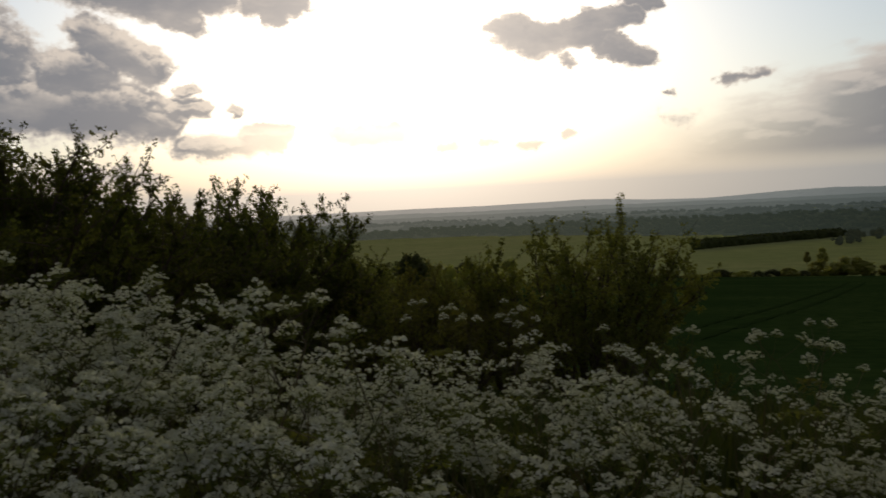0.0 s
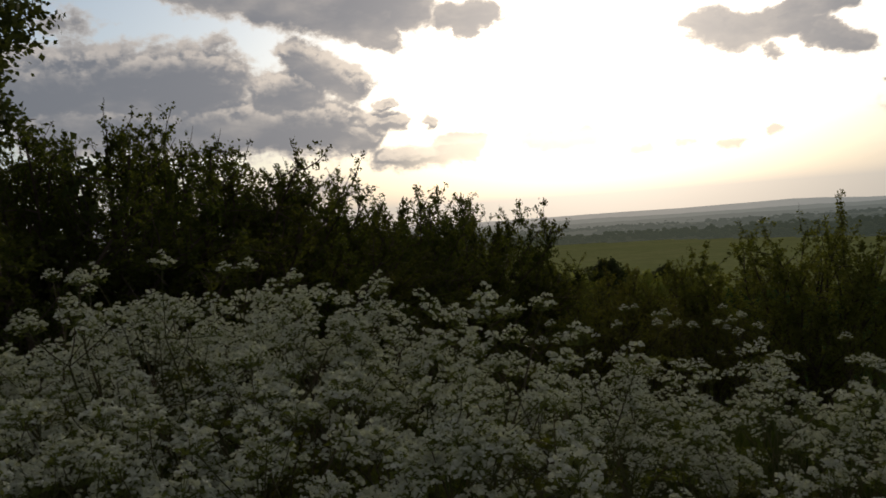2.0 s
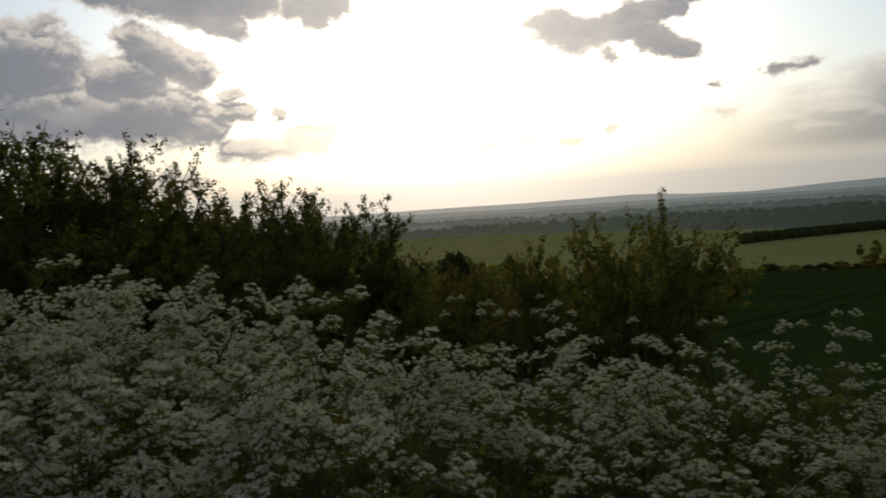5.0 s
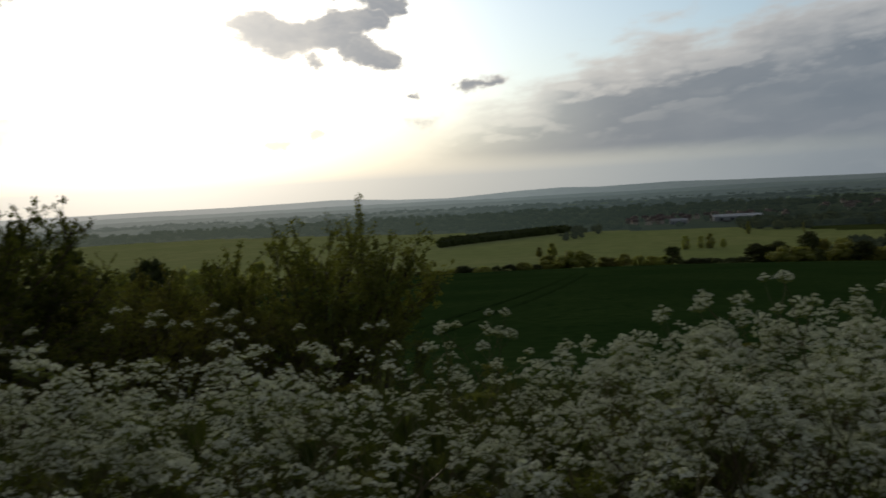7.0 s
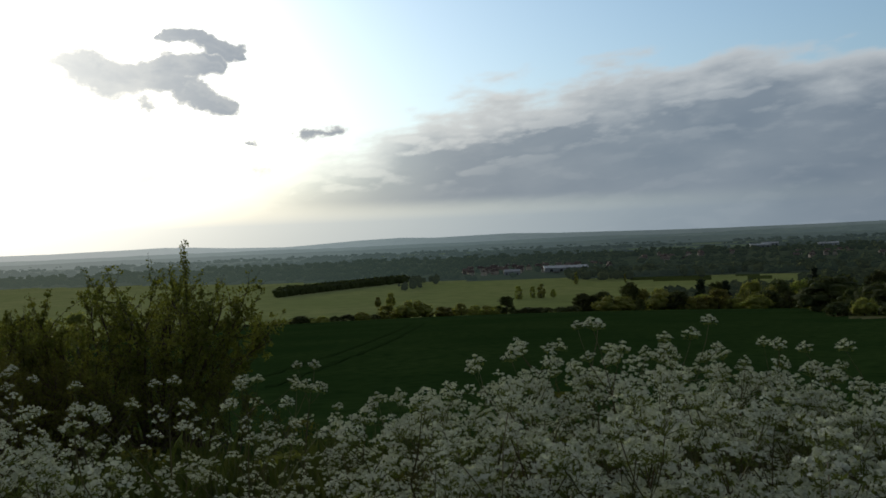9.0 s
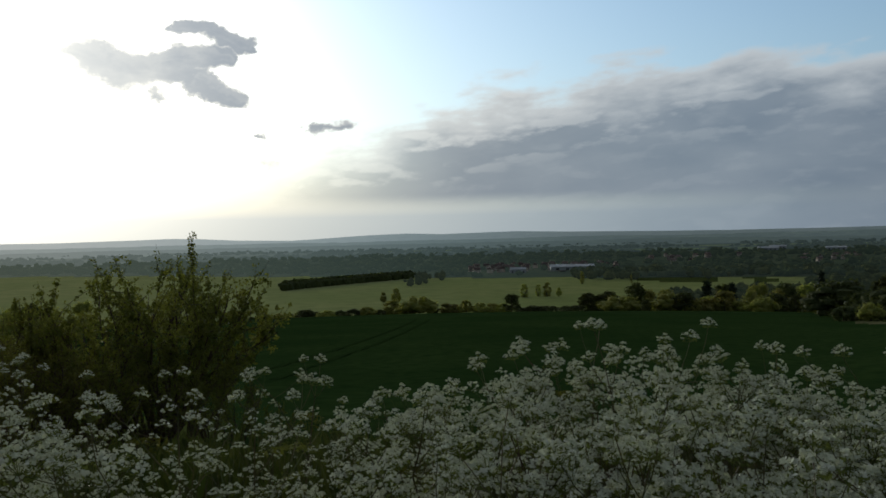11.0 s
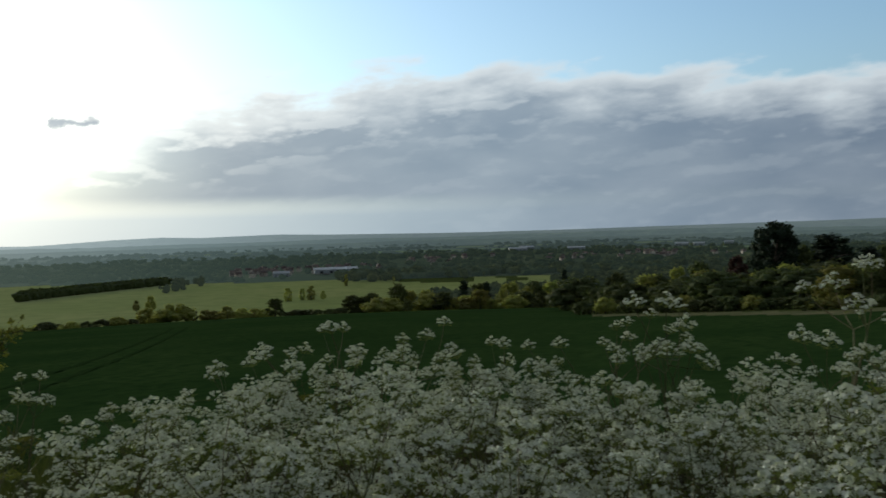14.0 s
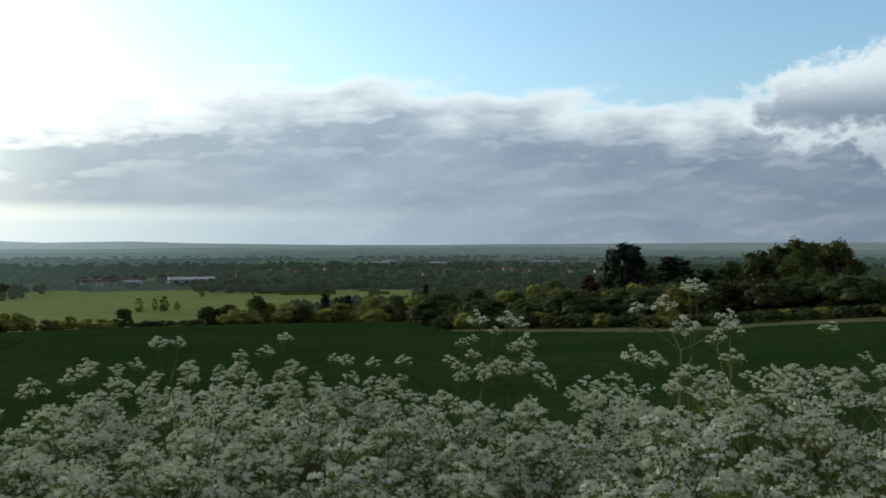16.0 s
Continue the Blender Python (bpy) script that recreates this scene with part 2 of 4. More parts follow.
# ---------------------------------------------------------------- materials
def material(name, colours, scale=6.0, rough=0.8, leaf=0.0, bump=0.0, fine=0.0, random_amount=0.0, glow=None, metal=0.0, gloss=0.2, airy=0.0):
    """Two colours mixed by noise at two scales. leaf: share of light let through; glow: haze of the distance added as
    emission; airy: gain of that haze toward the sun.
    """
    m = bpy.data.materials.new(name)
    m.use_nodes = True
    k = Nodes(m.node_tree)
    co = k.add("ShaderNodeTexCoord").outputs["Object"]
    n = k.noise(co, scale, 6.0, 0.6)
    f = k.step(n, 0.3, 0.7)
    col = k.mix(f, colours[0], colours[1])
    if fine:
        n2 = k.noise(co, scale * fine, 5.0, 0.65)
        col = k.mix(k.step(n2, 0.35, 0.75), col, colours[2] if len(colours) > 2 else colours[0])
    if random_amount:
        info = k.add("ShaderNodeObjectInfo").outputs["Random"]
        hsv = k.add("ShaderNodeHueSaturation")
        k.put(hsv.inputs["Value"], k.math("MULTIPLY_ADD", info, 2 * random_amount, 1 - random_amount))
        k.put(hsv.inputs["Hue"], k.math("MULTIPLY_ADD", info, 0.03, 0.485))
        k.put(hsv.inputs["Color"], col)
        col = hsv.outputs[0]
    b = k.add("ShaderNodeBsdfPrincipled")
    k.put(b.inputs["Base Color"], col)
    b.inputs["Roughness"].default_value, b.inputs["Metallic"].default_value = rough, metal
    b.inputs["Specular IOR Level"].default_value = gloss
    if bump:
        bm_node = k.add("ShaderNodeBump")
        bm_node.inputs["Strength"].default_value = bump
        k.put(bm_node.inputs["Height"], k.noise(co, scale * (fine or 4.0), 6.0))
        k.put(b.inputs["Normal"], bm_node.outputs[0])
    shader = b.outputs[0]
    if leaf:
        t = k.add("ShaderNodeBsdfTranslucent")
        k.put(t.inputs[0], k.mix(1.0, col, (1.15, 1.2, 0.7), "MULTIPLY"))
        mx = k.add("ShaderNodeMixShader")
        mx.inputs[0].default_value = leaf
        k.put(mx.inputs[1], shader)
        k.put(mx.inputs[2], t.outputs[0])
        shader = mx.outputs[0]
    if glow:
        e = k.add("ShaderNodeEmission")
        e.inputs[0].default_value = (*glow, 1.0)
        # the painted haze gets brighter and warmer toward the sun's bearing
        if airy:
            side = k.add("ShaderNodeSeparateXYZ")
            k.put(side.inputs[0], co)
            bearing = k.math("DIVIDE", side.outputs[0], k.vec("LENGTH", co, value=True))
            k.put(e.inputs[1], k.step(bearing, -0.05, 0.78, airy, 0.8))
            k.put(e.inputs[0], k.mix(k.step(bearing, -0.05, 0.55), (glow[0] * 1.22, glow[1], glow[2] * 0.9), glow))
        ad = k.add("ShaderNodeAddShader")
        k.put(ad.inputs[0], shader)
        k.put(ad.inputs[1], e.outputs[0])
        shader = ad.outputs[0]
    k.put(k.add("ShaderNodeOutputMaterial").inputs[0], shader)
    return m


M_PETAL = material("petal", ((0.73, 0.745, 0.69), (0.46, 0.485, 0.385)), 45, 0.8, leaf=0.22, gloss=0.05)
M_STEM = material("green_stem", ((0.085, 0.11, 0.035), (0.12, 0.085, 0.05)), 8, 0.6, random_amount=0.25)
M_RAY = material("green_ray", ((0.15, 0.18, 0.055), (0.21, 0.235, 0.085)), 20, 0.7, leaf=0.3, gloss=0.05)
M_FERN = material("fern_leaf", ((0.09, 0.11, 0.022), (0.16, 0.165, 0.04)), 9, 0.7, leaf=0.4, random_amount=0.3)
M_HAW = material("hawthorn_leaf", ((0.058, 0.074, 0.017), (0.11, 0.118, 0.028)), 2.2, 0.7, leaf=0.55, random_amount=0.2)
# lighter copy of the hawthorn leaf: light shining through thin bushes, painted as colour
M_HAW_LIT = material("lit_hawthorn_leaf", ((0.115, 0.128, 0.024), (0.20, 0.198, 0.045)), 2.0, 0.6, leaf=0.45, random_amount=0.1)
M_TWIG = material("twig_bark", ((0.06, 0.045, 0.03), (0.11, 0.085, 0.06)), 14, 0.85, bump=0.4)
M_BARK = material("bark", ((0.07, 0.055, 0.04), (0.13, 0.11, 0.085)), 5, 0.9, bump=0.6)
M_OAK = material("dark_leaf", ((0.062, 0.08, 0.027), (0.105, 0.118, 0.04)), 0.6, 0.7, leaf=0.4, random_amount=0.25)
M_LIME = material("spring_leaf", ((0.24, 0.265, 0.07), (0.35, 0.325, 0.095)), 0.5, 0.7, leaf=0.5, random_amount=0.3)
M_PINE = material("pine_needle", ((0.016, 0.03, 0.016), (0.03, 0.046, 0.022)), 0.5, 0.7, leaf=0.1, random_amount=0.2)
M_PALE = material("pale_leaf", ((0.26, 0.28, 0.2), (0.34, 0.35, 0.27)), 0.6, 0.8, leaf=0.3)
M_COPPER = material("copper_leaf", ((0.045, 0.02, 0.018), (0.07, 0.035, 0.02)), 0.5, 0.6, leaf=0.2, random_amount=0.2)
M_VERGE = material("verge_grass", ((0.05, 0.07, 0.02), (0.09, 0.085, 0.035), (0.035, 0.05, 0.015)), 1.2, 0.9, fine=9, bump=0.8, gloss=0.0)
M_BLADE = material("grass_blade", ((0.045, 0.065, 0.018), (0.075, 0.085, 0.026)), 1.5, 0.7, leaf=0.3)
M_CROP = material("wheat_crop", ((0.022, 0.046, 0.013), (0.037, 0.065, 0.019), (0.015, 0.034, 0.010)), 0.06, 0.8, fine=24, bump=0.7, gloss=0.0)
M_MARGIN = material("field_margin", ((0.12, 0.12, 0.06), (0.20, 0.18, 0.10), (0.07, 0.085, 0.035)), 0.3, 0.9, fine=8, gloss=0.0)
M_SOIL = material("bare_track", ((0.018, 0.036, 0.011), (0.026, 0.047, 0.014)), 2, 0.95, fine=4, gloss=0.0)
M_ROUGH = material("rough_grass", ((0.05, 0.07, 0.02), (0.085, 0.10, 0.03), (0.035, 0.05, 0.016)), 0.08, 0.9, fine=12, gloss=0.0)
# distance haze is painted on as glow, stronger the farther the material lies
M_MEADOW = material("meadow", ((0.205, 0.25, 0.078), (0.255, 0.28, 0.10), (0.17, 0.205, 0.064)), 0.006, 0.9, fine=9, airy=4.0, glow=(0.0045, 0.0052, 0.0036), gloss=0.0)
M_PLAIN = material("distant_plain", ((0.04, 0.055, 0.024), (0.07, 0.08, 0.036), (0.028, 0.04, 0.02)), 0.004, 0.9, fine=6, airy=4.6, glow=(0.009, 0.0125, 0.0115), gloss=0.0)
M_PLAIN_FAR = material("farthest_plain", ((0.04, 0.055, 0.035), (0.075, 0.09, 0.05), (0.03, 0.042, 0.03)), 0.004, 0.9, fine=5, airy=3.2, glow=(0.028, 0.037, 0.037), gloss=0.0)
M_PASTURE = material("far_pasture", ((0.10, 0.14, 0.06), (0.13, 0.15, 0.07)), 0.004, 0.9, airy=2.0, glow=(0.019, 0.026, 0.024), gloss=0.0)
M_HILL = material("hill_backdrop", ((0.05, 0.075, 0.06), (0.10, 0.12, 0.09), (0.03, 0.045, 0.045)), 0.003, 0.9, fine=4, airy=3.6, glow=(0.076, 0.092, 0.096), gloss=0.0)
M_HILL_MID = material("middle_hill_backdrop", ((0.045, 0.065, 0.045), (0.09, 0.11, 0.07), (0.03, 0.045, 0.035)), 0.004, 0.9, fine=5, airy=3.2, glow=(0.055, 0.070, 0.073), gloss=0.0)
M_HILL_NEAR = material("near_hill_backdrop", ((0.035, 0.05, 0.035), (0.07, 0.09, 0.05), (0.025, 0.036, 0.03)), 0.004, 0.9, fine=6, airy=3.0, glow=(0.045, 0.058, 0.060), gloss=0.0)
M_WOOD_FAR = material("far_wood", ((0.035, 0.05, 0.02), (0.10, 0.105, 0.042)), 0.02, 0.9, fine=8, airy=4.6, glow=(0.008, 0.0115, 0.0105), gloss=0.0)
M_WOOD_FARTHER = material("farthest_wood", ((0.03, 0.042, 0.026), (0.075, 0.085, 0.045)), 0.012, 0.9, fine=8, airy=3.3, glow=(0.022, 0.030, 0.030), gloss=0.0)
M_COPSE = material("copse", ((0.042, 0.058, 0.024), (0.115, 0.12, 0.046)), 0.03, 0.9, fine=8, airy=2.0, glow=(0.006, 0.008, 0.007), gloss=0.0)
M_WALL = material("house_brick", ((0.42, 0.34, 0.28), (0.55, 0.50, 0.44)), 0.3, 0.9, random_amount=0.4)
M_ROOF = material("roof_tile", ((0.125, 0.09, 0.078), (0.16, 0.125, 0.11)), 0.5, 0.8, random_amount=0.4)
M_SHED = material("shed_metal", ((0.42, 0.44, 0.46), (0.52, 0.53, 0.54)), 0.05, 0.5)
M_SHED_WALL = material("shed_wall", ((0.33, 0.35, 0.37), (0.40, 0.42, 0.43)), 0.05, 0.7)
M_GLASS = material("dark_pane", ((0.03, 0.035, 0.04), (0.05, 0.05, 0.055)), 0.5, 0.2)


# ---------------------------------------------------------------- geometry helpers
class Soup:
    """Collects vertices and faces for one mesh."""

    def __init__(self):
        self.v, self.f, self.m = [], [], []

    def quad_cloud(self, centres, size, rng, aspect=0.6, up=0.0, mat=0):
        """A leaf-like diamond at each centre, turned at random."""
        c = np.asarray(centres, float).reshape(-1, 3)
        n = len(c)
        if not n:
            return
        a = rng.normal(size=(n, 3))
        a /= np.linalg.norm(a, axis=1, keepdims=True)
        b = rng.normal(size=(n, 3))
        b[:, 2] *= 1 - up
        a[:, 2] *= 1 - up
        b -= a * (a * b).sum(1, keepdims=True) / (a * a).sum(1, keepdims=True)
        a /= np.linalg.norm(a, axis=1, keepdims=True) + 1e-9
        b /= np.linalg.norm(b, axis=1, keepdims=True) + 1e-9
        s = np.asarray(size) * rng.uniform(0.7, 1.3, n)
        a, b = a * s[:, None], b * (s * aspect)[:, None]
        base = len(self.v)
        self.v += np.stack([c - a, c - b, c + a, c + b], 1).reshape(-1, 3).tolist()
        self.f += (base + np.arange(4 * n).reshape(n, 4)).tolist()
        self.m += [mat] * n

    def tube(self, pts, r0, r1, sides=5, mat=0):
        base, n = len(self.v), len(pts)
        for i, p in enumerate(pts):
            p = Vector(p)
            d = (Vector(pts[min(i + 1, n - 1)]) - Vector(pts[max(i - 1, 0)])).normalized()
            u = d.orthogonal().normalized()
            w = d.cross(u)
            r = r0 + (r1 - r0) * i / max(n - 1, 1)
            for j in range(sides):
                t = 2 * math.pi * j / sides
                self.v.append(tuple(p + u * (r * math.cos(t)) + w * (r * math.sin(t))))
        for i in range(n - 1):
            for j in range(sides):
                a, b = base + i * sides + j, base + i * sides + (j + 1) % sides
                self.f.append((a, b, b + sides, a + sides))
                self.m.append(mat)

    def clump(self, c, r, rng, mat=0, squash=0.8, rings=4, segs=7):
        """An uneven lump of foliage."""
        base = len(self.v)
        for i in range(rings + 1):
            ph = math.pi * i / rings
            for j in range(segs):
                t = 2 * math.pi * (j + 0.5 * (i % 2)) / segs
                q = r * rng.uniform(0.75, 1.2)
                self.v.append((c[0] + q * math.sin(ph) * math.cos(t), c[1] + q * math.sin(ph) * math.sin(t), c[2] + q * squash * math.cos(ph)))
        for i in range(rings):
            for j in range(segs):
                a, b = base + i * segs + j, base + i * segs + (j + 1) % segs
                self.f.append((a, a + segs, b + segs, b))
                self.m.append(mat)

    def box(self, lo, hi, mat=0):
        base = len(self.v)
        self.v += [(x, y, z) for z in (lo[2], hi[2]) for x, y in ((lo[0], lo[1]), (hi[0], lo[1]), (hi[0], hi[1]), (lo[0], hi[1]))]
        self.f += [tuple(base + i for i in q) for q in ((3, 2, 1, 0), (4, 5, 6, 7), (0, 1, 5, 4), (1, 2, 6, 5), (2, 3, 7, 6), (3, 0, 4, 7))]
        self.m += [mat] * 6

    def mesh(self, name, *mats, smooth=False):
        me = bpy.data.meshes.new(name)
        me.from_pydata(self.v, [], self.f)
        for m in mats:
            me.materials.append(m)
        if len(mats) > 1:
            me.polygons.foreach_set("material_index", self.m)
        if smooth:
            me.polygons.foreach_set("use_smooth", [True] * len(me.polygons))
        me.update()
        return me


def part(name, mesh, parent, m=None, label=""):
    """One mesh object as a part of a thing."""
    ob = new(name, mesh)
    ob.parent = parent
    if m is not None:
        ob.matrix_basis = m
    return tagged(ob, label)


def bend(p, d, length, steps, rng, wobble=0.15, lift=0.0):
    """A wandering line from p along d."""
    pts, p, d = [Vector(p)], Vector(p), Vector(d).normalized()
    for _ in range(steps):
        d = (d + Vector(rng.normal(0, wobble, 3)) + Vector((0, 0, lift))).normalized()
        p = p + d * (length / steps)
        pts.append(p)
    return pts


def along(pts, t):
    x = t * (len(pts) - 1)
    i = min(int(x), len(pts) - 2)
    return pts[i].lerp(pts[i + 1], x - i)


# ---------------------------------------------------------------- ground
R_KNOTS = [0, 2.5, 4, 6, 10, 15, 25, 50, 100, 150, 195, 260, 400, 600, 700, 6000]
Z_KNOTS = [0, 0, -0.08, -0.5, -1.15, -1.9, -3.1, -5.4, -9.3, -13.2, -17.0, -25, -43, -58, -61, -61]


def ground_z(x, y):
    r = math.hypot(x, y)
    az = math.degrees(math.atan2(-x, y))
    side = (az + 28 + 180) % 360 - 180
    rel = abs(side)
    if side < 0:
        f = float(np.interp(rel, (0, 26, 42, 54, 110, 140), (1.0, 1.0, 0.84, 0.65, 0.2, 0.12)))
    else:
        f = 1.0 if rel < 50 else 0.12 + 0.88 * (0.5 + 0.5 * math.cos(math.pi * min((rel - 50) / 90, 1.0)))
    if r > 500:
        f = f + (1 - f) * min((r - 500) / 1500, 1.0)
    z = float(np.interp(r, R_KNOTS, Z_KNOTS)) * f
    if 1.5 < r < 60:
        z += 0.05 * noise.noise((x * 0.7, y * 0.7, 0.3)) * min(r / 6, 2.0)
    return z


def at(az, r, dz=0.0):
    x, y = -r * math.sin(radians(az)), r * math.cos(radians(az))
    return Vector((x, y, ground_z(x, y) + dz))


FIELD_AZ, FIELD_R = (-100, -84, -77, -70, -60, -54.5, -53), (78, 80, 80, 75, 90, 106, 196)


def strip(a, r):
    """Open pale fields between the woods of the plain."""
    return (2560 < r < 2900 and -49 < a < -36 and abs(a + 42.5) > 0.5) or (3150 < r < 3400 and (-60 < a < -44 or -33 < a < -24)) or (2250 < r < 2420 and -70 < a < -58) or (2850 < r < 3000 and -72 < a < -57)


MEADOW_AZ, MEADOW_R = (-62, -41, -31, -25, -15, 0, 14), (1090, 1120, 1160, 1240, 1390, 1780, 1820)


def meadow_edge(a):
    return float(np.interp(a, MEADOW_AZ, MEADOW_R))


def build_ground():
    rr = [0.0, 0.4, 0.8] + list(np.geomspace(1.2, 30, 60)) + list(np.geomspace(31, 260, 64)) + list(np.geomspace(268, 4800, 90))
    aa = np.arange(-180, 180, 0.75)
    s = Soup()
    for r in rr:
        for a in aa:
            p = at(a, r)
            s.v.append((p.x, p.y, p.z))
    na = len(aa)
    for i in range(len(rr) - 1):
        for j in range(na):
            j2 = (j + 1) % na
            s.f.append((i * na + j, i * na + j2, (i + 1) * na + j2, (i + 1) * na + j))
            r, a = (rr[i] + rr[i + 1]) / 2, float(aa[j]) + 0.4
            w = noise.noise((a * 0.21, r * 0.004, 0)) + 0.6 * noise.noise((a * 0.6, r * 0.009, 4))
            if r < 7.5 or abs(a + 20) > 110 and r < 700:
                k = 0
            elif r < float(np.interp(a, FIELD_AZ, FIELD_R)) and a < -4 - 10 * (r < 20):
                k = 1
            elif r < 10 + float(np.interp(a, FIELD_AZ, FIELD_R)) and -100 < a < -54:
                k = 6
            elif r < 620 and not (r > 330 and -58 < a < -38 and w > -0.25):
                k = 2
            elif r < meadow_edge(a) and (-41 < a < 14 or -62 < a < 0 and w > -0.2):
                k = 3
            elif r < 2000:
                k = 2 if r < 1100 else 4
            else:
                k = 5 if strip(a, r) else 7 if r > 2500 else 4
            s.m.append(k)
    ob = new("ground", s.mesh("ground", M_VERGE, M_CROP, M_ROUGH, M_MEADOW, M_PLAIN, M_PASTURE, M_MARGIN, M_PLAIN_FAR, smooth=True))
    tagged(ob, "grassy hillside, dark green wheat field and wide farmland plain", "ground", kind="structure")


build_ground()


SKY_AZ = [-90, -72, -52, -47, -41, -37, -33, -31.5, -28, -25.5, -22.5, -19, -17.5, -14, -11.5, -9.6, -8, -3, 0, 6, 20]
SKY_EL = [0.1, 0.05, -0.1, -0.1, -0.02, 0.03, 0.13, 0.1, 0.03, 0.13, 0.05, -0.12, -0.18, -0.1, 0.06, 0.12, 0.08, 0.0, 0.02, 0.0, 0.0]


def build_hills():
    """Low ridges along the horizon."""
    # their haze is emission in the materials, least on the nearest ridge
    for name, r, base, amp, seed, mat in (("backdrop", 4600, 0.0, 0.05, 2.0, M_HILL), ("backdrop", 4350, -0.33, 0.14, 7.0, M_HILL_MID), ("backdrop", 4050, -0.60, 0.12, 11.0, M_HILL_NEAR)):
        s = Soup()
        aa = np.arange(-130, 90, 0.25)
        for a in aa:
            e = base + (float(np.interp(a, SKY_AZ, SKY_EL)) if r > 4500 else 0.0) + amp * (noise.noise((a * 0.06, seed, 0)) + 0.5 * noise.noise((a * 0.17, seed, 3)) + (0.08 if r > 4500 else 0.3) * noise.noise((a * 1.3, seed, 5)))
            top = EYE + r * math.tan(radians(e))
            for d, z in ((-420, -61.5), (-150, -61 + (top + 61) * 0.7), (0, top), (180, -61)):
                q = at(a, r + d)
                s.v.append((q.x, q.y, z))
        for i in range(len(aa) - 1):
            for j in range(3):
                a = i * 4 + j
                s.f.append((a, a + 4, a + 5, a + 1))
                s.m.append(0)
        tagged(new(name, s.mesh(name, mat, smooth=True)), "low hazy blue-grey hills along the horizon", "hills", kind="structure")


build_hills()


def build_tracks():
    """The pair of tractor wheel lines through the wheat."""
    for path in (((56.0, 109.4), (44.8, 89.7), (31.3, 66.6), (22.1, 51.4), (16.9, 43.2), (13.6, 37.4), (12.3, 35.4), (9.0, 29.5)), ((54.3, 110.4), (43.3, 90.7), (29.8, 67.6), (20.6, 52.4), (15.4, 44.2), (12.1, 38.4), (10.8, 36.4), (7.5, 30.5))):
        s = Soup()
        pts = [Vector((x, y, 0)) for x, y in path]
        line = [along(pts, t) for t in np.linspace(0, 1, 60)]
        for i, p in enumerate(line):
            d = (line[min(i + 1, 59)] - line[max(i - 1, 0)]).normalized()
            n = Vector((-d.y, d.x, 0)) * 0.2
            for q, dz in ((p + n, -0.4), (p + n, 0.03), (p - n, 0.03), (p - n, -0.4)):
                s.v.append((q.x, q.y, ground_z(q.x, q.y) + dz))
        for i in range(59):
            for j in range(3):
                s.f.append((4 * i + j, 4 * i + j + 1, 4 * i + j + 5, 4 * i + j + 4))
                s.m.append(0)
        tagged(new("wheel_track", s.mesh("wheel_track", M_SOIL)), "dark tractor wheel line through the wheat field", "track", kind="structure")


build_tracks()


# ---------------------------------------------------------------- trees
def crown_mesh(name, seed, height, width, mat, lo=0.18, n_clumps=46, leaves=1700, leaf=0.16, taper=0.3, lean=0.0):
    """Leaf clumps of uneven size about an egg-shaped crown, with gaps."""
    rng = np.random.default_rng(seed)
    s = Soup()
    cs = []
    for _ in range(n_clumps):
        t = rng.uniform(0, 1)
        w = width / 2 * (math.sin(math.pi * (0.12 + 0.8 * t)) ** 0.7) * (1 - taper * t)
        a, q = rng.uniform(0, 2 * math.pi), math.sqrt(rng.uniform(0.2, 1)) * 0.86
        cs.append((w * q * math.cos(a) + lean * t, w * q * math.sin(a), height * (lo + (0.93 - lo) * t), width * rng.uniform(0.09, 0.16)))
    for x, y, z, r in cs:
        s.clump((x, y, z), r * 0.72, rng, rings=3, segs=6)
    per = leaves // n_clumps
    for x, y, z, r in cs:
        d = rng.normal(size=(per, 3))
        d /= np.linalg.norm(d, axis=1, keepdims=True)
        p = np.array([x, y, z]) + d * (r * rng.uniform(0.6, 1.25, (per, 1))) * np.array([1, 1, 0.85])
        s.quad_cloud(p, leaf, rng, 0.7)
    return s.mesh(name, mat)


def trunk_mesh(name, seed, height, r):
    rng = np.random.default_rng(seed)
    s = Soup()
    main = bend((0, 0, -0.3), (0, 0, 1), height * 0.8, 6, rng, 0.06)
    s.tube(main, r, r * 0.3, 7)
    for i in range(5):
        t = rng.uniform(0.3, 0.9)
        s.tube(bend(along(main, t), (*rng.normal(0, 1, 2), 0.8), height * 0.3, 4, rng, 0.2), r * 0.4, r * 0.08, 5)
    return s.mesh(name, M_BARK)


def tree_kind(seed, height, width, mat, label, category="tree", group="", **kw):
    root = new("tree", trunk_mesh("trunk", seed, height, 0.022 * height + 0.05))
    part("crown", crown_mesh("crown", seed + 1, height, width, mat, **kw), root)
    return tagged(root, label, category, group)


def top_of(ob):
    """Height of a thing with its parts, standing unscaled at the origin."""
    best = 0.0
    for o in (ob, *ob.children_recursive):
        if o.data:
            m = o.matrix_basis if o is not ob else Matrix()
            best = max(best, max((m @ Vector(c)).z for c in o.bound_box))
    return best


def drop(*things):
    for p in things:
        for o in (*p.children_recursive, p):
            bpy.data.objects.remove(o)


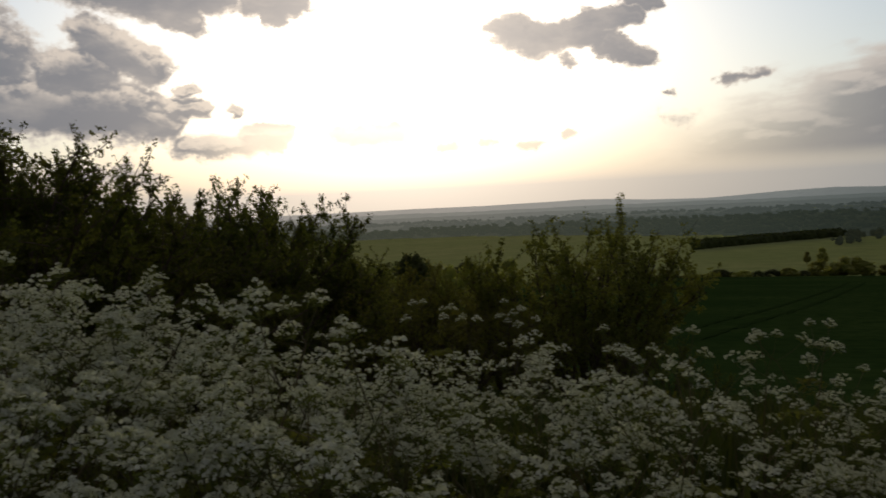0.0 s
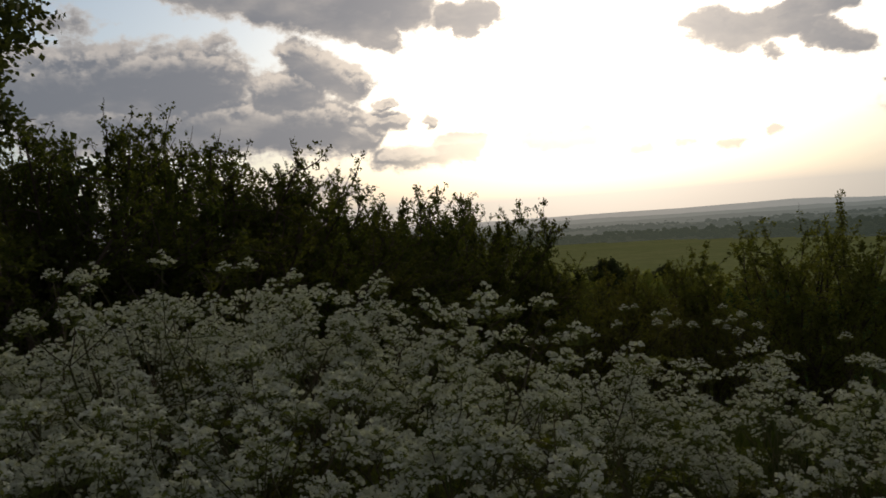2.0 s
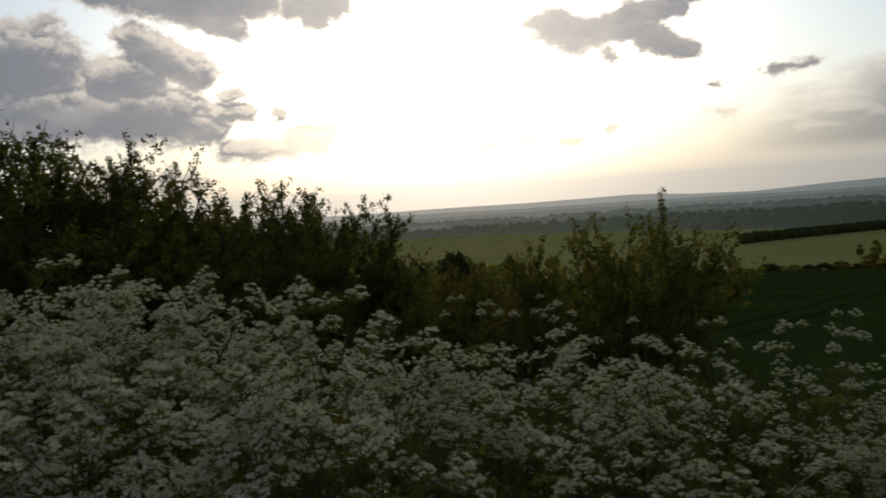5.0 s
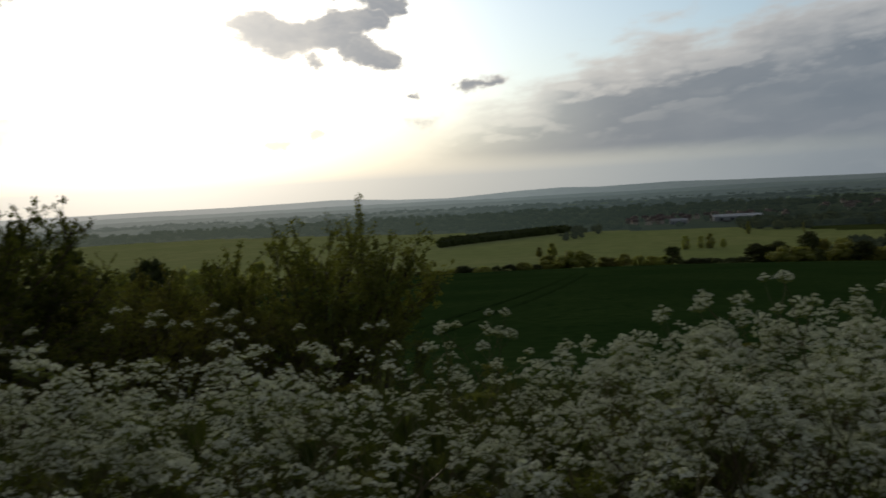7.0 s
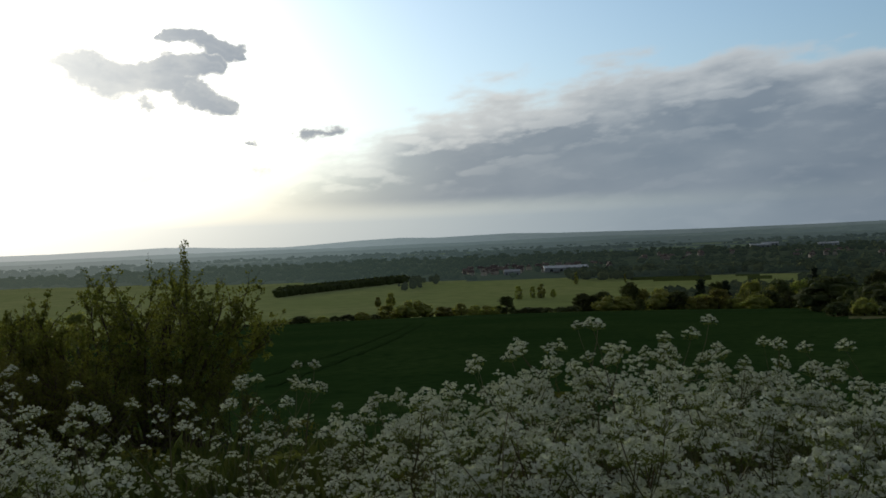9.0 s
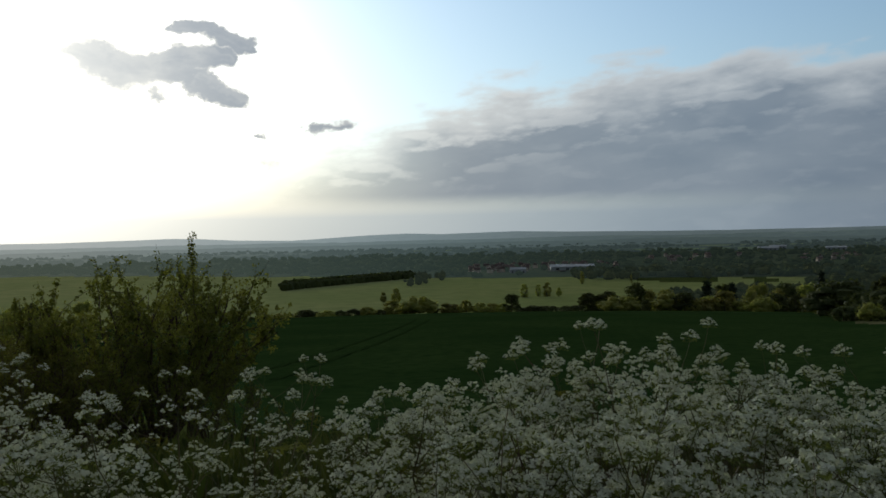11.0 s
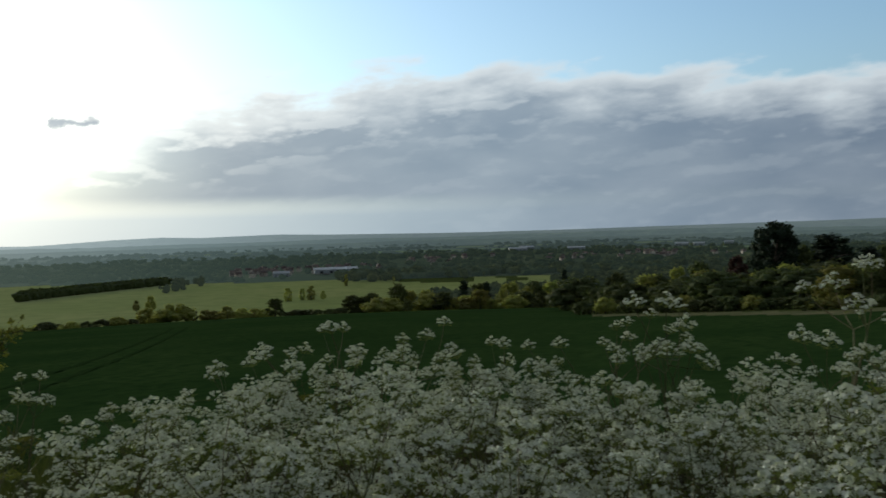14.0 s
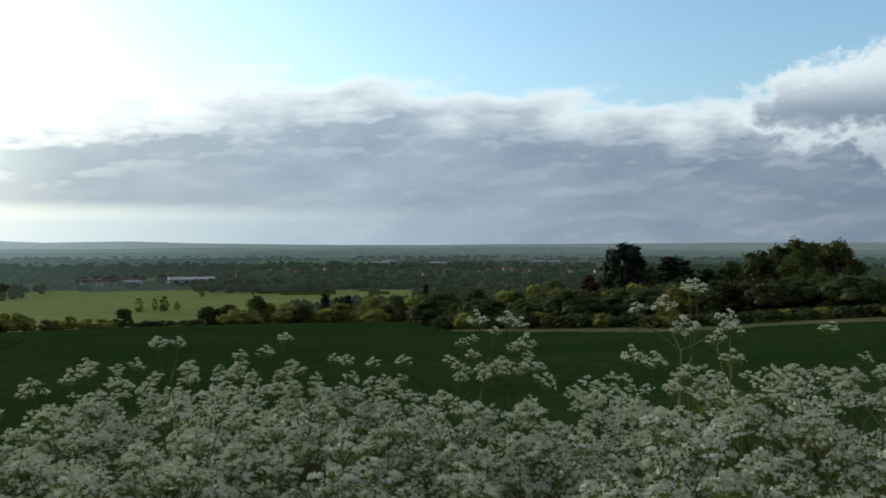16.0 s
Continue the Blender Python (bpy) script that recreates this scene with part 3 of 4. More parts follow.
def build_trees():
    rng = np.random.default_rng(11)
    round_a = tree_kind(100, 10, 9.5, M_LIME, "rounded broadleaf tree in fresh yellow-green spring leaf", group="field trees", leaf=0.26)
    round_b = tree_kind(110, 10, 8.0, M_OAK, "dark green broadleaf tree with an uneven crown", group="field trees", leaf=0.26)
    tall = tree_kind(120, 10, 4.0, M_LIME, "slender upright poplar in light green leaf", group="field trees", lo=0.06, leaf=0.24, n_clumps=40)
    cone = tree_kind(130, 10, 3.6, M_PINE, "dark pointed conifer at the field edge", group="conifers", lo=0.04, taper=0.75, n_clumps=54, leaf=0.2)
    pine = tree_kind(140, 10, 7.4, M_PINE, "tall dark pine with a broad flat-topped crown", group="conifers", lo=0.3, taper=0.1, n_clumps=52, leaves=3000, leaf=0.24)
    shrub = tree_kind(150, 10, 16, M_LIME, "low spreading thorn scrub in spring leaf", "shrub", "field hedge", lo=0.08, leaf=0.34, n_clumps=50, leaves=1100)
    dark_shrub = tree_kind(160, 10, 15, M_OAK, "low dark hedge shrub at the field edge", "shrub", "field hedge", lo=0.08, leaf=0.34, n_clumps=50, leaves=1100)
    copper = tree_kind(170, 10, 8, M_COPPER, "copper-leaved tree among green trees", leaf=0.26)
    pale = tree_kind(175, 10, 11, M_PALE, "rounded pale silvery shrub at the field edge", "shrub", lo=0.08, leaf=0.28)
    airy = tree_kind(180, 10, 9.0, M_OAK, "tall ash tree with an open airy crown", lo=0.3, n_clumps=30, leaves=3000, leaf=0.22, lean=2.0)
    protos = (round_a, round_b, tall, cone, pine, shrub, dark_shrub, copper, pale, airy)
    tops = {p.name: top_of(p) for p in protos}

    def put(p, az, r, top, sz=1.0):
        q = at(az, r)
        k = max((EYE + r * math.tan(radians(top)) - q.z) / tops[p.name], 0.12)
        ob = copy_thing(p, Matrix.Translation(q) @ Matrix.Rotation(rng.uniform(0, 6.28), 4, "Z"))
        ob.scale = (k * sz, k * sz, k)

    # trees standing on the sunny meadow
    for p, az, r, top, sz in ((round_a, -23.8, 760, -3.85, 0.75), (round_a, -24.7, 760, -3.6, 0.9), (tall, -33.6, 800, -3.55, 1.9), (tall, -34.6, 810, -3.6, 1.6), (tall, -35.2, 805, -3.45, 1.8),
                              (round_a, -36.0, 800, -3.8, 0.9), (round_a, -16.5, 720, -4.5, 0.9), (tall, -37.6, 1000, -2.75, 1.1), (tall, -40.9, 1010, -2.95, 0.8), (round_a, -12.0, 680, -4.6, 1.2)):
        put(p, az, r, top, sz)
    # hedge along the foot of the wheat field
    az = -13.0
    while az > -53:
        if az > -18 or (-18 > az > -24):
            top, kinds = (-4.95 if -23.8 < az < -18.4 else -5.2) + rng.uniform(-0.12, 0.1), (dark_shrub, dark_shrub, shrub)
        elif az > -33:
            top, kinds = -4.35 + rng.uniform(-0.5, 0.35), (round_a, round_a, shrub, round_b)
        elif az > -38:
            top, kinds = -5.1 + rng.uniform(-0.1, 0.15), (shrub, dark_shrub)
        else:
            top, kinds = -4.3 + rng.uniform(-0.5, 0.35), (shrub, round_a, round_b, shrub)
        put(kinds[rng.integers(len(kinds))], az, rng.uniform(205, 235), top, rng.uniform(0.85, 1.3) * (1.7 if top < -4.8 else 1.6))
        az -= rng.uniform(0.5, 1.0)
    # dark taller trees behind it
    for p, az, r, top, sz in ((round_b, -41.2, 420, -3.45, 0.85), (round_a, -42.0, 430, -3.9, 0.9), (round_a, -43.2, 420, -3.9, 1.0), (cone, -45.8, 380, -3.35, 1.3), (round_b, -46.8, 440, -3.6, 1.0),
                              (cone, -47.4, 430, -3.5, 1.2), (round_a, -49.0, 430, -3.5, 1.1), (round_b, -50.6, 420, -3.5, 1.1), (cone, -52.8, 440, -2.75, 0.8), (round_a, -51.9, 430, -3.5, 1.0),
                              (shrub, -48.6, 260, -4.0, 0.6), (shrub, -50.2, 255, -3.9, 0.7), (shrub, -44.0, 250, -4.4, 0.7)):
        put(p, az, r, top, sz)
    # the wood beside the field
    wood_edge = (
        (round_b, -54.6, 165, -3.3, 0.9), (round_b, -56.4, 160, -3.05, 1.1), (round_b, -58.2, 165, -3.3, 1.0), (round_a, -60.4, 170, -2.7, 0.9), (round_b, -61.8, 165, -2.4, 0.9), (copper, -64.2, 190, -2.0, 0.8),
        (round_a, -62.9, 160, -3.0, 0.9), (pine, -66.4, 150, 0.15, 0.95), (round_b, -68.0, 160, -1.4, 0.9), (cone, -69.4, 165, -0.75, 2.4), (cone, -70.4, 170, -1.0, 2.0), (cone, -71.8, 132, -1.6, 2.7),
        (pale, -68.7, 128, -3.2, 1.2), (round_a, -65.3, 140, -3.1, 0.9),
    )
    tall_wood = (
        (round_b, -73.3, 165, -1.0, 1.0), (round_b, -75.0, 160, -0.35, 1.15), (round_b, -76.6, 160, 0.1, 1.1), (airy, -78.4, 155, 0.55, 1.0), (airy, -79.7, 150, 0.45, 0.95), (round_b, -78.8, 130, -1.7, 1.1),
        (round_b, -76.8, 135, -2.0, 1.0), (round_a, -73.6, 130, -2.9, 0.9), (round_b, -80.9, 140, -2.3, 1.3), (round_a, -82.6, 132, -2.3, 1.4), (round_a, -84.0, 126, -2.5, 1.5), (round_a, -84.8, 145, -2.0, 1.0),
        (round_b, -87.5, 140, -1.0, 1.0), (round_b, -90.5, 140, -0.5, 1.0),
    )
    for p, az, r, top, sz in wood_edge + tall_wood:
        put(p, az, r, top, sz)
    az = -53.8
    while az > -94:
        edge = float(np.interp(az, FIELD_AZ[:-1], FIELD_R[:-1]))
        # thicket between the tall trees, then the low hedge in front of it
        put((round_b, dark_shrub, dark_shrub, round_a)[rng.integers(4)], az, edge + rng.uniform(26, 44), float(np.interp(az, (-94, -82, -74, -68, -60, -54), (-1.8, -2.0, -2.5, -2.9, -3.5, -3.6))) + rng.uniform(-0.45, 0.4), rng.uniform(1.2, 1.7))
        put(dark_shrub if rng.random() < 0.75 else shrub, az - 0.3, edge + rng.uniform(10, 16), float(np.interp(az, (-94, -82, -77, -70, -54), (-3.5, -3.7, -4.2, -4.7, -4.9))) + rng.uniform(-0.15, 0.15), rng.uniform(1.3, 1.8))
        az -= rng.uniform(0.55, 0.9)
    # scrub seen past the gap in the thorn hedge
    for p, az, r, top, sz in ((round_b, 2.3, 46, -2.9, 0.9), (shrub, -0.5, 60, -3.9, 0.7), (shrub, 0.8, 75, -3.7, 0.7), (shrub, -2.6, 70, -4.0, 0.7), (shrub, 4.6, 64, -3.6, 0.8), (dark_shrub, 6.6, 50, -3.0, 0.7), (round_a, -4.5, 90, -3.6, 0.9),
                              (shrub, -7.0, 110, -4.1, 0.8), (shrub, -9.5, 130, -4.3, 0.8), (round_a, -11.5, 150, -4.4, 0.8), (round_b, 7.3, 120, -1.7, 0.8), (dark_shrub, -1.5, 95, -3.6, 0.8)):
        put(p, az, r, top, sz)
    drop(*protos)


build_trees()


def build_woods():
    """Woods and hedgerows of the plain, too many trees to count."""
    rng = np.random.default_rng(5)

    def wood(mat, label, trees, spread=1.0):
        s = Soup()
        for az, r, h in trees:
            p = at(az, r)
            w = h * rng.uniform(0.45, 0.7) * spread
            s.clump((p.x, p.y, p.z + h * 0.45), w, rng, squash=h * 0.55 / w, rings=3, segs=6)
            for _ in range(2 if spread < 1.5 else 1):
                s.clump((p.x + rng.normal(0, w * 0.5), p.y + rng.normal(0, w * 0.5), p.z + h * rng.uniform(0.5, 0.85)), w * rng.uniform(0.35, 0.55), rng, rings=3, segs=5)
        tagged(new("woodland", s.mesh("woodland", mat)), label, "woods", kind="stuff")

    block = [(-17.0 - 8.7 * t + rng.normal(0, 0.05), 1020 + 190 * t + rng.uniform(-25, 25), rng.uniform(9.5, 10.5)) for t in np.linspace(0, 1, 300)]
    wood(M_OAK, "long straight block of dark conifer plantation on the meadow", block)
    rows = []
    for a0, a1, r0, r1, n in ((-25.5, -28, 1120, 1160, 10), (-43, -58, 700, 900, 70), (-42, -53, 560, 620, 26), (-44, -62, 660, 960, 150), (-52, -70, 950, 1100, 150), (-37, -78, 1140, 1300, 330)):
        for t in rng.uniform(0, 1, n):
            rows.append((a0 + (a1 - a0) * t, r0 + (r1 - r0) * t + rng.normal(0, 0.04 * r0), rng.uniform(6, 13)))
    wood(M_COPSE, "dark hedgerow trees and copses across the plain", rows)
    scrub = [(rng.uniform(-15, 10), rng.uniform(330, 720), rng.uniform(2.5, 6)) for _ in range(170)]
    wood(M_LIME, "low thorn scrub scattered over the rough slope", scrub)
    far = []
    for _ in range(4300):
        r = 1130 + 1420 * rng.random() ** 1.25
        a = rng.uniform(-95, 20)
        if noise.noise((a * 0.13, r * 0.004, 9)) + 0.5 * noise.noise((a * 0.5, r * 0.01, 2)) > -0.35 and not strip(a, r) and not (a > -41 and r < meadow_edge(a) + 15) and not (-40 < a < -29.5 and r < 1560 and rng.random() < 0.8) and not (-66 < a < -42 and 1560 < r < 1960 and rng.random() < 0.6):
            far.append((a, r, rng.uniform(6, 11)))
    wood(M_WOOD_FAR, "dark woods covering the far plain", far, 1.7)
    farther = []
    for _ in range(4200):
        r = rng.uniform(2400, 4000)
        a = rng.uniform(-95, 25)
        if noise.noise((a * 0.1, r * 0.003, 19)) + 0.5 * noise.noise((a * 0.4, r * 0.008, 2)) > -0.12 and not strip(a, r):
            farther.append((a, r, rng.uniform(6, 10)))
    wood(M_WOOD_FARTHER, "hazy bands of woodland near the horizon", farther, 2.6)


build_woods()


# ---------------------------------------------------------------- town
def house_proto():
    root = new("house", None)
    s = Soup()
    s.box((-5, -4, -1), (5, 4, 5))
    part("wall", s.mesh("wall", M_WALL), root)
    s = Soup()
    s.v = [(-5.4, -4.5, 4.9), (5.4, -4.5, 4.9), (5.4, 4.5, 4.9), (-5.4, 4.5, 4.9), (-5.4, 0, 8.2), (5.4, 0, 8.2)]
    s.f = [(0, 1, 5, 4), (2, 3, 4, 5), (0, 4, 3), (1, 2, 5), (3, 2, 1, 0)]
    s.m = [0] * 5
    roof = part("roof", s.mesh("roof", M_ROOF), root)
    s = Soup()
    s.box((-3.4, -0.5, 6.5), (-2.5, 0.5, 9.3))
    part("chimney", s.mesh("chimney", M_WALL), roof)
    for x in (-3, 0, 3):
        for z in (0.8, 3.3):
            s = Soup()
            s.box((x - 0.6, -4.06, z), (x + 0.6, -3.9, z + 1.3))
            part("window", s.mesh("window", M_GLASS), root)
    return tagged(root, "brick house with a tiled gable roof and chimney in the town", "house", "town houses")


def shed_proto():
    root = new("warehouse", None)
    s = Soup()
    s.box((-35, -18, -1), (35, 18, 8))
    part("wall", s.mesh("wall", M_SHED_WALL), root)
    s = Soup()
    s.v = [(-36, -19, 8), (36, -19, 8), (36, 19, 8), (-36, 19, 8), (-36, 0, 13), (36, 0, 13)]
    s.f = [(0, 1, 5, 4), (2, 3, 4, 5), (0, 4, 3), (1, 2, 5), (3, 2, 1, 0)]
    s.m = [0] * 5
    part("roof", s.mesh("roof", M_SHED), root, label="pale sheet-metal roof")
    for x in (-24, -8, 8, 24):
        s = Soup()
        s.box((x - 2.5, -18.1, -1), (x + 2.5, -17.9, 4.5))
        part("loading_door", s.mesh("loading_door", M_GLASS), root)
    return tagged(root, "long pale metal-roofed warehouse beyond the town", "warehouse", "warehouses")


def build_town():
    rng = np.random.default_rng(21)
    house, shed = house_proto(), shed_proto()
    for i in range(100):
        if i < 48:
            az, r = rng.uniform(-40, -29.5), rng.uniform(1290, 1520)
        else:
            az, r = rng.uniform(-66, -42), rng.uniform(1560, 2000)
        copy_thing(house, Matrix.Translation(at(az, r, 1.5)) @ Matrix.Rotation(radians(az + rng.choice((0, 25, 90, -30)) + rng.normal(0, 6)), 4, "Z"))
    for az, r, sx, dz in ((-36.9, 1300, 0.95, 4), (-49.6, 2250, 0.7, 6), (-53.6, 2200, 0.65, 6), (-60.6, 2350, 0.5, 7), (-61.7, 2330, 0.4, 7), (-63.6, 2400, 0.35, 8), (-33.2, 1290, 0.35, 1), (-50.2, 2420, 0.6, 6)):
        ob = copy_thing(shed, Matrix.Translation(at(az, r, dz)) @ Matrix.Rotation(radians(az + 4), 4, "Z"))
        ob.scale = (sx, sx, 0.62)
    drop(house, shed)


build_town()


# ---------------------------------------------------------------- thorn hedge
def hawthorn_proto(seed, height, width, twigs=190, leaves=66, leaf=0.0205, stems=11, shoots=24, shoot=(0.05, 0.13), mat=M_HAW, fan=1.1):
    """A thorn bush: stems from the base, twigs along them, leaves in tufts on the twigs, leafy shoots above."""
    rng = np.random.default_rng(seed)
    s, lv = Soup(), Soup()
    lines = []
    for i in range(stems):
        a, q = 2 * math.pi * (i + rng.uniform(-0.3, 0.3)) * 0.382, 0.62 * math.sqrt((i + 0.5) / stems)
        lines.append(bend((0.12 * math.cos(a), 0.12 * math.sin(a), -0.15), (q * width / height * math.cos(a) * fan, q * width / height * math.sin(a) * fan, 1), height * rng.uniform(0.74, 0.95), 8, rng, 0.10))
        s.tube(lines[-1], rng.uniform(0.02, 0.04), 0.007, 5)
    centres = []

    def tufts(line, count, each, spread):
        for t in rng.uniform(0.03, 1.0, count):
            c = along(line, t) + Vector(rng.normal(0, spread, 3))
            centres.extend(c + Vector(rng.normal(0, leaf * 0.95, 3)) for _ in range(each))

    for i in range(twigs):
        base = lines[rng.integers(stems)]
        t = rng.uniform(0.1, 1.0) ** 0.62
        p = along(base, t)
        out = Vector((p.x, p.y, 0)).normalized() if p.x or p.y else Vector((1, 0, 0))
        d = out * rng.uniform(0.1, 1.0) + Vector(rng.normal(0, 0.55, 3)) + Vector((0, 0, 0.6))
        tw = bend(p, d, width * rng.uniform(0.14, 0.36) * (1.15 - 0.5 * t), 4, rng, 0.24, 0.08)
        s.tube(tw, 0.007, 0.002, 3)
        for _ in range(2):
            spur = bend(along(tw, rng.uniform(0.2, 0.9)), rng.normal(0, 1, 3), 0.14, 2, rng, 0.2)
            tufts(spur, max(leaves // 24, 1), 5, 0.012)
        tufts(tw, leaves // 9, 6, 0.018)
    for i in range(shoots):
        base = lines[rng.integers(stems)]
        sh = bend(along(base, rng.uniform(0.78, 1.0)), (rng.normal(0, 0.3), rng.normal(0, 0.3), 1), height * rng.uniform(*shoot), 6, rng, 0.1)
        s.tube(sh, 0.007, 0.002, 4)
        tufts(sh, 16, 6, 0.008)
    lv.quad_cloud(np.array([tuple(c) for c in centres]), leaf, rng, 0.65)
    root = new("hawthorn_bush", s.mesh("stems", M_TWIG))
    part("foliage", lv.mesh("foliage", mat), root)
    return tagged(root, "thorny hawthorn bush with small green spring leaves", "bush", "thorn hedge")


def build_hedge():
    rng = np.random.default_rng(31)
    protos = [hawthorn_proto(40 + i, 3.0, 2.3, leaf=0.019, leaves=58) for i in range(3)] + [hawthorn_proto(50 + i, 3.0, 2.2, leaf=0.0125, leaves=110, twigs=190, shoots=26, shoot=(0.03, 0.11)) for i in range(3)]
    # thin bushes of the gap, with the shine-through painted in their leaf colour
    protos += [hawthorn_proto(60 + i, 3.0, 2.6, leaf=0.018, leaves=54, shoot=(0.08, 0.2), mat=M_HAW_LIT) for i in range(2)]
    heights = [top_of(p) for p in protos]

    def put(az, r, top, wide=1.0):
        p = at(az, r)
        h = EYE + r * math.tan(radians(top)) - p.z
        k = rng.integers(3) + (3 if r < 9.5 else 0) if az > 7 else 6 + rng.integers(2)
        ob = copy_thing(protos[k], Matrix.Translation(p) @ Matrix.Rotation(rng.uniform(0, 6.28), 4, "Z"))
        h /= heights[k]
        ob.scale = (h * wide, h * wide, h)

    # the tall hedge
    tops = ((42, 9.6), (37.5, 9.0), (34, 8.1), (31, 7.5), (27.5, 6.4), (24.5, 4.6), (21.5, 3.1), (19, 2.8), (16.5, 2.9), (14, 3.0), (11.8, 3.0))
    for a, e in tops:
        r = float(np.interp(a, (8, 13, 19, 26, 33, 42), (15.6, 12.6, 9.8, 8.0, 7.0, 6.0)))
        put(a, r, e, 0.8 if a > 20 else 0.7)
        put(a + rng.uniform(-1.5, 1.0), r + 1.3, e - 0.8, 0.9 if a > 15 else 0.8)
        put(a - 0.5, r - 0.7, e - 4.5 - rng.uniform(0, 2), 1.4)
        if a < 23:
            put(a + 1.2, r + 0.5, e - 1.6 - rng.uniform(0, 1), 1.2 if a > 15 else 0.9)
    # lower bushes in the gap
    for a, r, e, w in ((6.6, 15.5, -2.2, 1.0), (4.6, 16, -3.0, 1.1), (2.2, 16, -3.4, 1.1), (0.0, 16, -3.4, 1.1), (-2.0, 16.5, -3.3, 1.1), (-4.2, 16, -3.0, 1.0), (3.4, 13, -5.6, 1.2), (-0.8, 13, -5.8, 1.2), (6.3, 13, -5.0, 1.2), (-3.8, 13, -6.2, 1.2)):
        put(a, r, e, w)
    # the lone bush with its tall shoots
    lone = hawthorn_proto(77, 3.0, 3.6, twigs=360, leaves=66, leaf=0.024, shoots=44, stems=30, shoot=(0.10, 0.24), mat=M_HAW_LIT, fan=0.95)
    p = at(-10.2, 15.5)
    h = EYE + 15.5 * math.tan(radians(-0.2)) - p.z
    lone.matrix_basis = Matrix.Translation(p)
    lone.scale = (h / top_of(lone),) * 3
    s = Soup()
    rng2 = np.random.default_rng(9)
    q = at(-12.6, 15.4)
    tip = EYE + 15.4 * math.tan(radians(0.7)) - q.z
    spike = bend((0, 0, -0.1), (0.02, 0, 1), tip, 10, rng2, 0.03)
    s.tube(spike, 0.02, 0.003, 5)
    lv = Soup()
    lv.quad_cloud(np.array([tuple(along(spike, t) + Vector(rng2.normal(0, 0.04, 3))) for t in rng2.uniform(0.55, 1.0, 620)]), 0.026, rng2, 0.65)
    root = tagged(new("hawthorn_shoot", s.mesh("stem", M_TWIG)), "single tall leafy hawthorn shoot rising above a bush", "bush", "thorn hedge")
    root.matrix_basis = Matrix.Translation(q)
    part("foliage", lv.mesh("foliage", M_HAW_LIT), root)
    for a, r, e, w in ((-6.5, 15, -4.3, 0.9), (-13.4, 15.2, -5.0, 0.8), (-9, 13.6, -6.0, 1.2), (-12.0, 13.6, -6.6, 1.1), (-15.6, 12.5, -9.2, 1.0), (-18.0, 11.5, -11.0, 1.0), (-6.2, 13.2, -6.6, 1.2)):
        put(a, r, e, w)
    drop(*protos)
    # the tall tree at the end of the hedge
    s, lv = Soup(), Soup()
    rng3 = np.random.default_rng(61)
    main = bend((0, 0, -0.3), (0, 0, 1), 7.0, 9, rng3, 0.03)
    s.tube(main, 0.16, 0.03, 8)
    cent = []
    for i in range(76):
        t = rng3.uniform(0.08, 1.0)
        br = bend(along(main, t), (*rng3.normal(0, 1, 2), rng3.uniform(0.1, 0.9)), rng3.uniform(0.8, 1.6) * (1.6 - 1.05 * t), 6, rng3, 0.15, 0.03)
        s.tube(br, 0.03 * (1.2 - t), 0.004, 5)
        for j in range(10):
            tw = bend(along(br, rng3.uniform(0.25, 1)), rng3.normal(0, 1, 3), 0.55, 4, rng3, 0.2)
            s.tube(tw, 0.005, 0.002, 3)
            for _ in range(120):
                cent.append(tuple(along(tw, rng3.uniform(0, 1)) + Vector(rng3.normal(0, 0.06, 3))))
    lv.quad_cloud(np.array(cent), 0.026, rng3, 0.75)
    root = tagged(new("tree", s.mesh("trunk", M_BARK)), "dark broadleaf tree in full leaf at the end of the hedge", "tree")
    root.matrix_basis = Matrix.Translation(at(46.6, 7.0))
    part("crown", lv.mesh("crown", M_OAK), root)


build_hedge()


# ---------------------------------------------------------------- cow parsley
def umbel_mesh(seed, radius=0.028, rough=False):
    """A domed flower head: thin rays, each with a small round cluster of white florets over green stalks."""
    rng = np.random.default_rng(seed)
    s = Soup()
    n = rng.integers(8, 12) - 3 * rough
    spots = [(0.0, 0.0), (0.4, rng.uniform(0, 6))] + [(rng.uniform(0.7, 1.05), 2 * math.pi * (i + rng.uniform(-0.25, 0.25)) / n) for i in range(n)]
    for q, a in spots:
        c = Vector((radius * q * math.cos(a), radius * q * math.sin(a), 0.038 - 0.024 * q * q + rng.normal(0, 0.0025)))
        foot = c - Vector((c.x * 0.15, c.y * 0.15, 0.008))
        if not rough:
            s.tube([Vector((0, 0, 0)), foot], 0.0007, 0.0006, 3, 1)
        m = 5 if rough else 11
        d = rng.normal(size=(m, 3))
        d[:, 2] = np.abs(d[:, 2]) * 0.8
        d /= np.linalg.norm(d, axis=1, keepdims=True)
        k = rng.uniform(0.8, 1.15) * 0.0072
        s.quad_cloud(np.array(c) + d * np.array([k, k, k * 0.75]), 0.006 if rough else 0.0038, rng, 0.9, up=0.45, mat=0)
        s.quad_cloud(np.array(foot) + rng.normal(size=(1 if rough else 3, 3)) * np.array([0.003, 0.003, 0.002]), 0.0046, rng, 0.4, mat=1)
    return s.mesh("umbel", M_PETAL, M_RAY)


